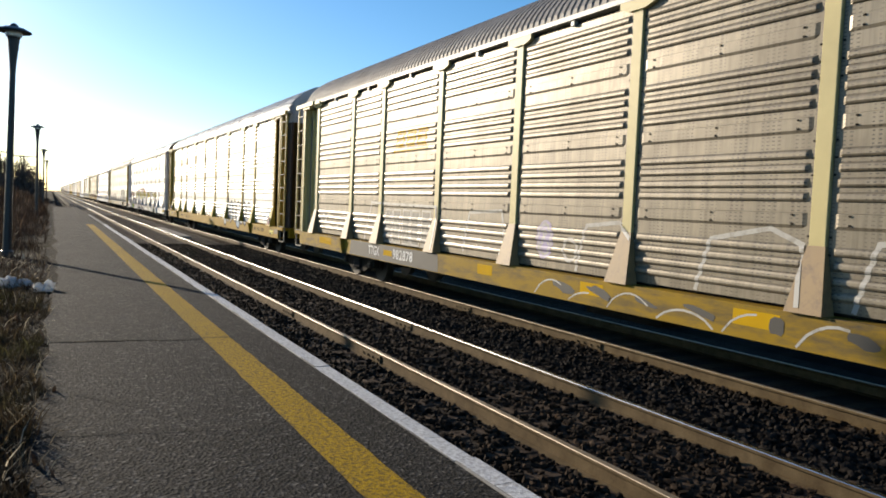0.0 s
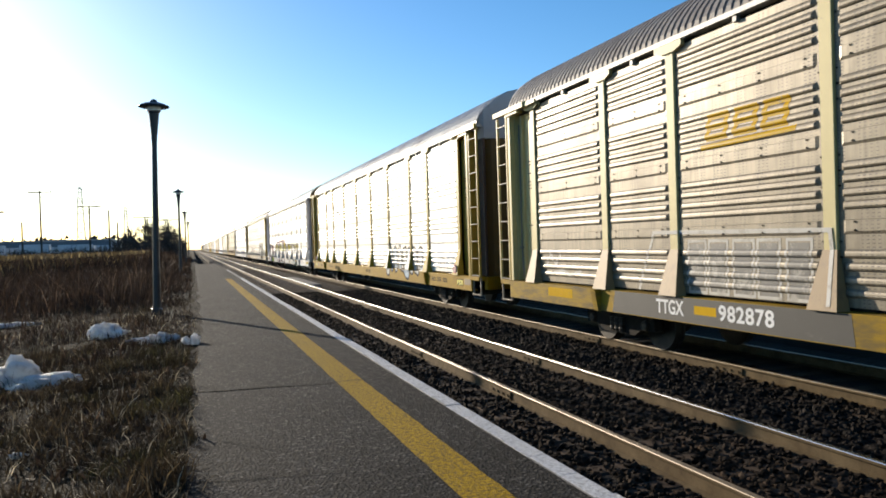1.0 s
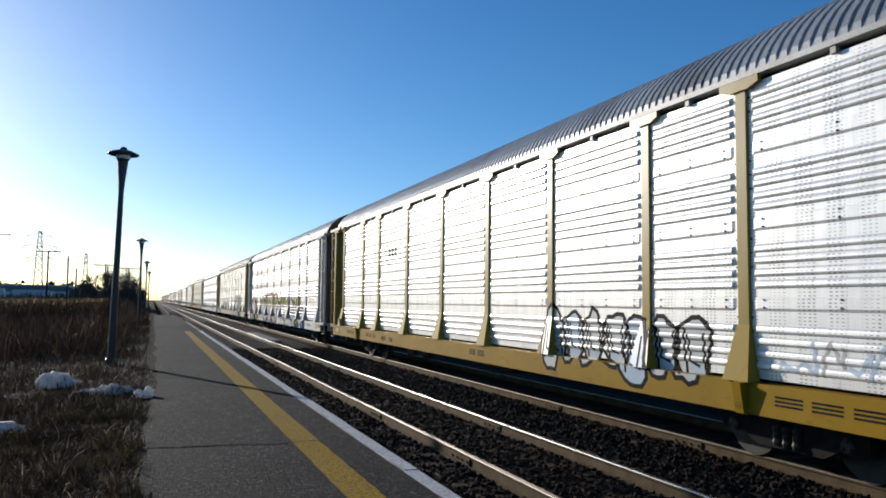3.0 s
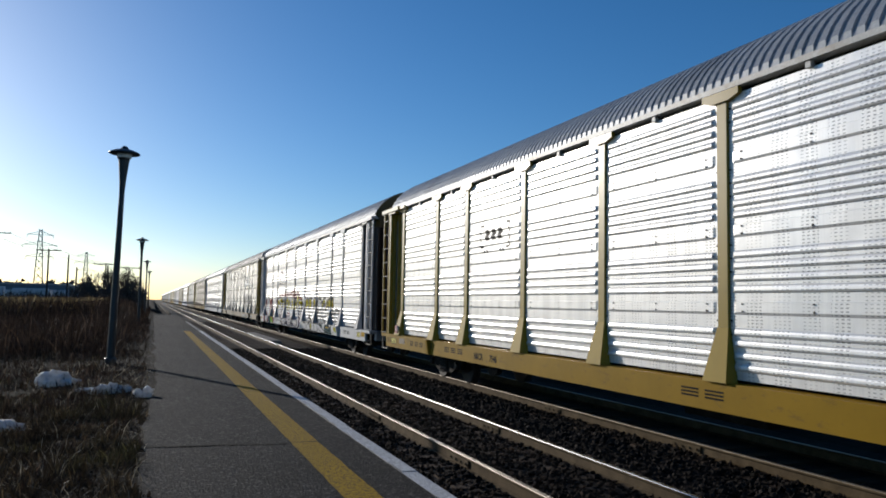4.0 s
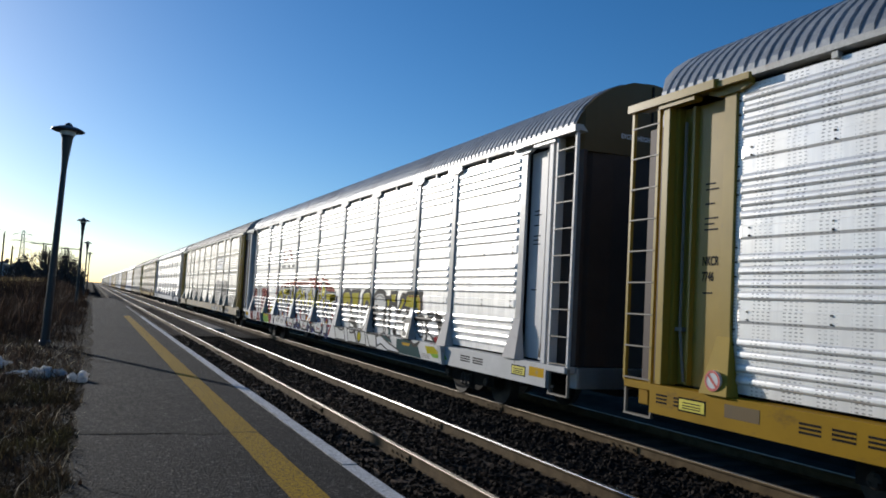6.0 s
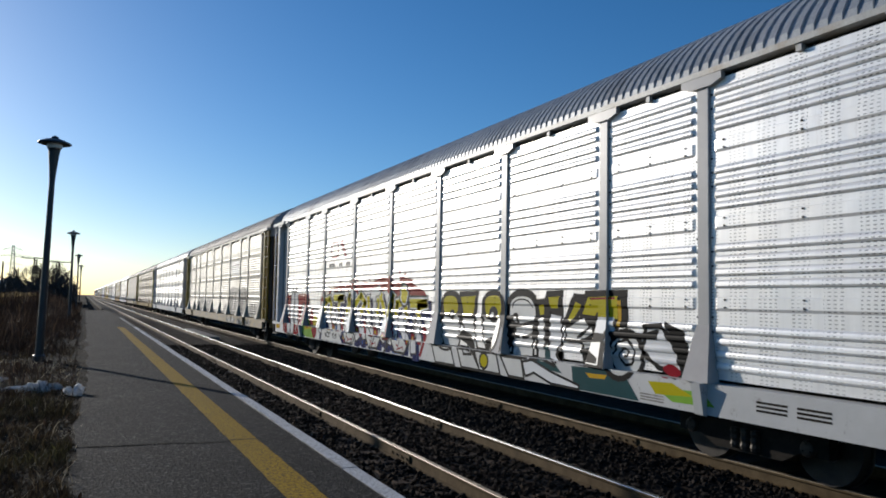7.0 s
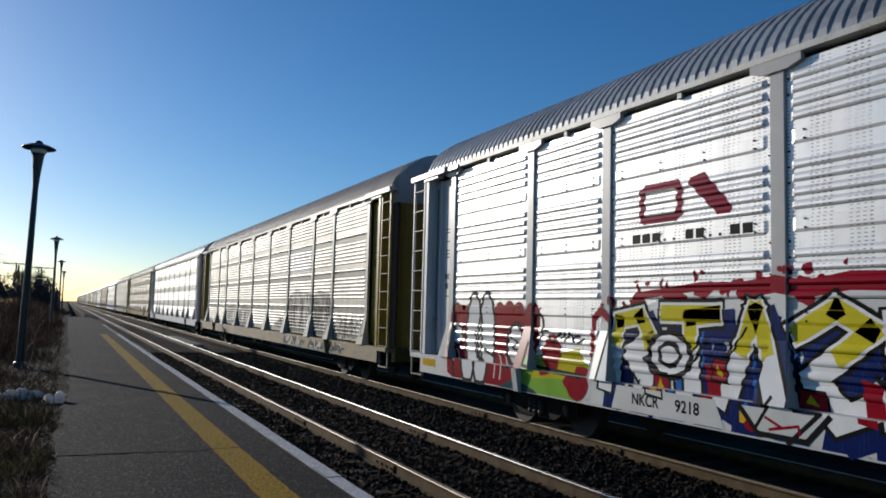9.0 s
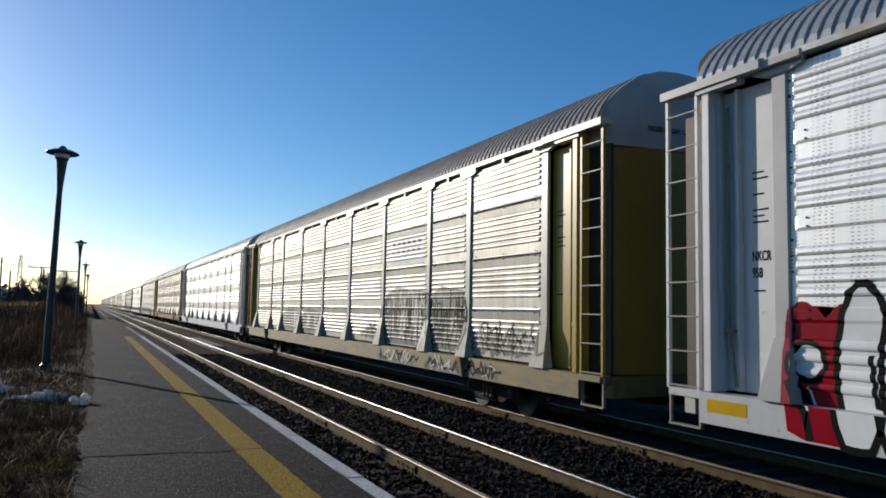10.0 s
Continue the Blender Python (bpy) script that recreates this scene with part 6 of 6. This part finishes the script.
for k in range(6):
    u = 8.7 - k * 0.32
    sh.append(("logo_red", [(u, 3.48), (u, 3.54), (u - 0.22, 3.54), (u - 0.22, 3.48)], 2))
    sh.append(("logo_red", [(u, 3.30), (u, 3.35), (u - 0.18, 3.35), (u - 0.18, 3.30)], 2))
mark_bars(carD, sh, "white painted panel with small red marks", "painted_panel")
scribbles(carE, [(24.0, 18.5, 1.12, 1.7), (11.0, 4.0, 1.12, 1.7)], 35, "ghost_dark")

# end lettering, door stencils and safety signs
END = Matrix(((1, 0, 0, -0.62), (0, 0, -1, 0.122), (0, 1, 0, 4.72), (0, 0, 0, 1)))
for car in (carB, carC, carD):
    letters("EXCESS HEIGHT CAR", 0.075, M["black" if car is not carC else "white"], car, END, "lettering", "small stencilled warning", 1.05, 0.8)


def plate(car, mat, u0, u1, z0, z1, out, label, name="sign"):
    bm = bmesh.new()
    box(bm, -HALF - out - 0.003, -HALF - out, u1, u0, z0, z1)
    return part(name, bm, M[mat], car, label)


def no_smoking(car, u):
    bm = bmesh.new()
    rod(bm, (-HALF - 0.190, u, 1.19), (-HALF - 0.155, u, 1.19), 0.12, n=20)
    disc = part("sign", bm, M["white"], car, "round white sign with red ring")
    bm = bmesh.new()
    n = 20
    for k in range(n):
        a, b = 2 * math.pi * k / n, 2 * math.pi * (k + 1) / n
        q = [bm.verts.new((-HALF - 0.193, u + r * math.cos(t), 1.19 + r * math.sin(t))) for r, t in ((0.09, a), (0.12, a), (0.12, b), (0.09, b))]
        bm.faces.new(q)
    d = 0.095 * 0.707
    bm.faces.new([bm.verts.new((-HALF - 0.193, u + y, 1.19 + z)) for y, z in ((d + 0.012, d - 0.012), (d - 0.012, d + 0.012), (-d - 0.012, -d + 0.012), (-d + 0.012, -d - 0.012))])
    part("ring", bm, M["pink_sign"], disc)


for car in (carB, carC):
    for u in END_POSTS if car is carB else ():
        no_smoking(car, u)
    for u in (1.62, 25.95) if car is carB else (1.62,):
        sign = plate(car, "black", u, u - 0.46, 0.76, 0.93, SILL_X, "yellow placard with a black edge")
        bm = bmesh.new()
        box(bm, -HALF - SILL_X - 0.006, -HALF - SILL_X - 0.003, u - 0.44, u - 0.02, 0.78, 0.91)
        face = part("placard_face", bm, M["yellow_sign"], sign)
        for z in (0.865, 0.83, 0.80):
            bm = bmesh.new()
            box(bm, -HALF - SILL_X - 0.008, -HALF - SILL_X - 0.006, u - 0.38, u - 0.08, z, z + 0.013)
            part("text_bar", bm, M["under"], face)
    for u, w in ((1.05, 0.45), (25.2, 0.5), (22.9, 0.4)) if car is carB else ((1.05, 0.45), (26.35, 0.6)):
        plate(car, "orange" if car is carC else "end_yellow_shaded", u, u - w, 0.80, 0.95, SILL_X, "bare painted patch", "paint_patch")
    for u, n, w in ((3.9, 3, 0.4), (24.2, 3, 0.26), (26.35, 2, 0.2), (21.6, 3, 0.3), (12.8, 2, 0.34)) if car is carB else ((3.6, 2, 0.4),):
        for k in range(n):
            for z in (0.80, 0.845, 0.89):
                plate(car, "under", u - k * (w + 0.12), u - w - k * (w + 0.12), z, z + 0.024, SILL_X, "small dark stencil bars", "stencil_bar")
for car, word, num in ((carB, "NKCR", "7746"), (carC, "NKCR", "958")):
    letters(word, 0.11, M["black"], car, on_side(25.85, 2.55, -0.077), "lettering", "black stencil on the door", 1.0, 0.62)
    letters(num, 0.11, M["black"], car, on_side(25.85, 2.36, -0.077), "lettering", "black stencil on the door", 1.0, 0.62)
for car in (carA, carB, carC, carD):
    for base in (1.46, LENGTH - 1.2):
        for k, z in enumerate((3.55, 3.48, 3.30, 3.12, 3.05, 2.98, 2.2)):
            plate(car, "black", base, base - (0.22 if k % 2 else 0.16), z, z + 0.02, -0.0795, "", "stencil_bar")


# ---- what moves ----
TRACK_X = 8.19
# seconds, and the place along the track of the second car's leading end
ROLL = [(0.0, 24.05), (0.5, 20.70), (1.0, 17.36), (1.5, 13.90), (2.0, 10.27), (2.5, 6.58), (4.0, -4.40), (4.5, -7.93), (5.0, -11.41), (5.5, -15.0),
        (6.0, -18.65), (7.5, -29.56), (8.0, -33.16), (8.5, -36.80), (9.0, -40.48), (9.5, -44.17), (10.0, -47.86)]


def motions():
    ts = [r[0] for r in ROLL]
    ss = [r[1] for r in ROLL]
    for i, car in enumerate(TRAIN):
        walk(car, [(t, pose(TRACK_X, s + PITCH * (i - 1), RAIL_Z)) for t, s in ROLL])
    steps = [k / 15 for k in range(151)]
    for car in TRAIN[:5]:
        for ob in car.children:
            if ob.name.startswith("wheelset"):
                u = ob.matrix_basis.translation.y
                walk(ob, [(t, pose(0, u, 0.42, math.degrees((ss[0] - float(np.interp(t, ts, ss))) / 0.42))) for t in steps])


motions()
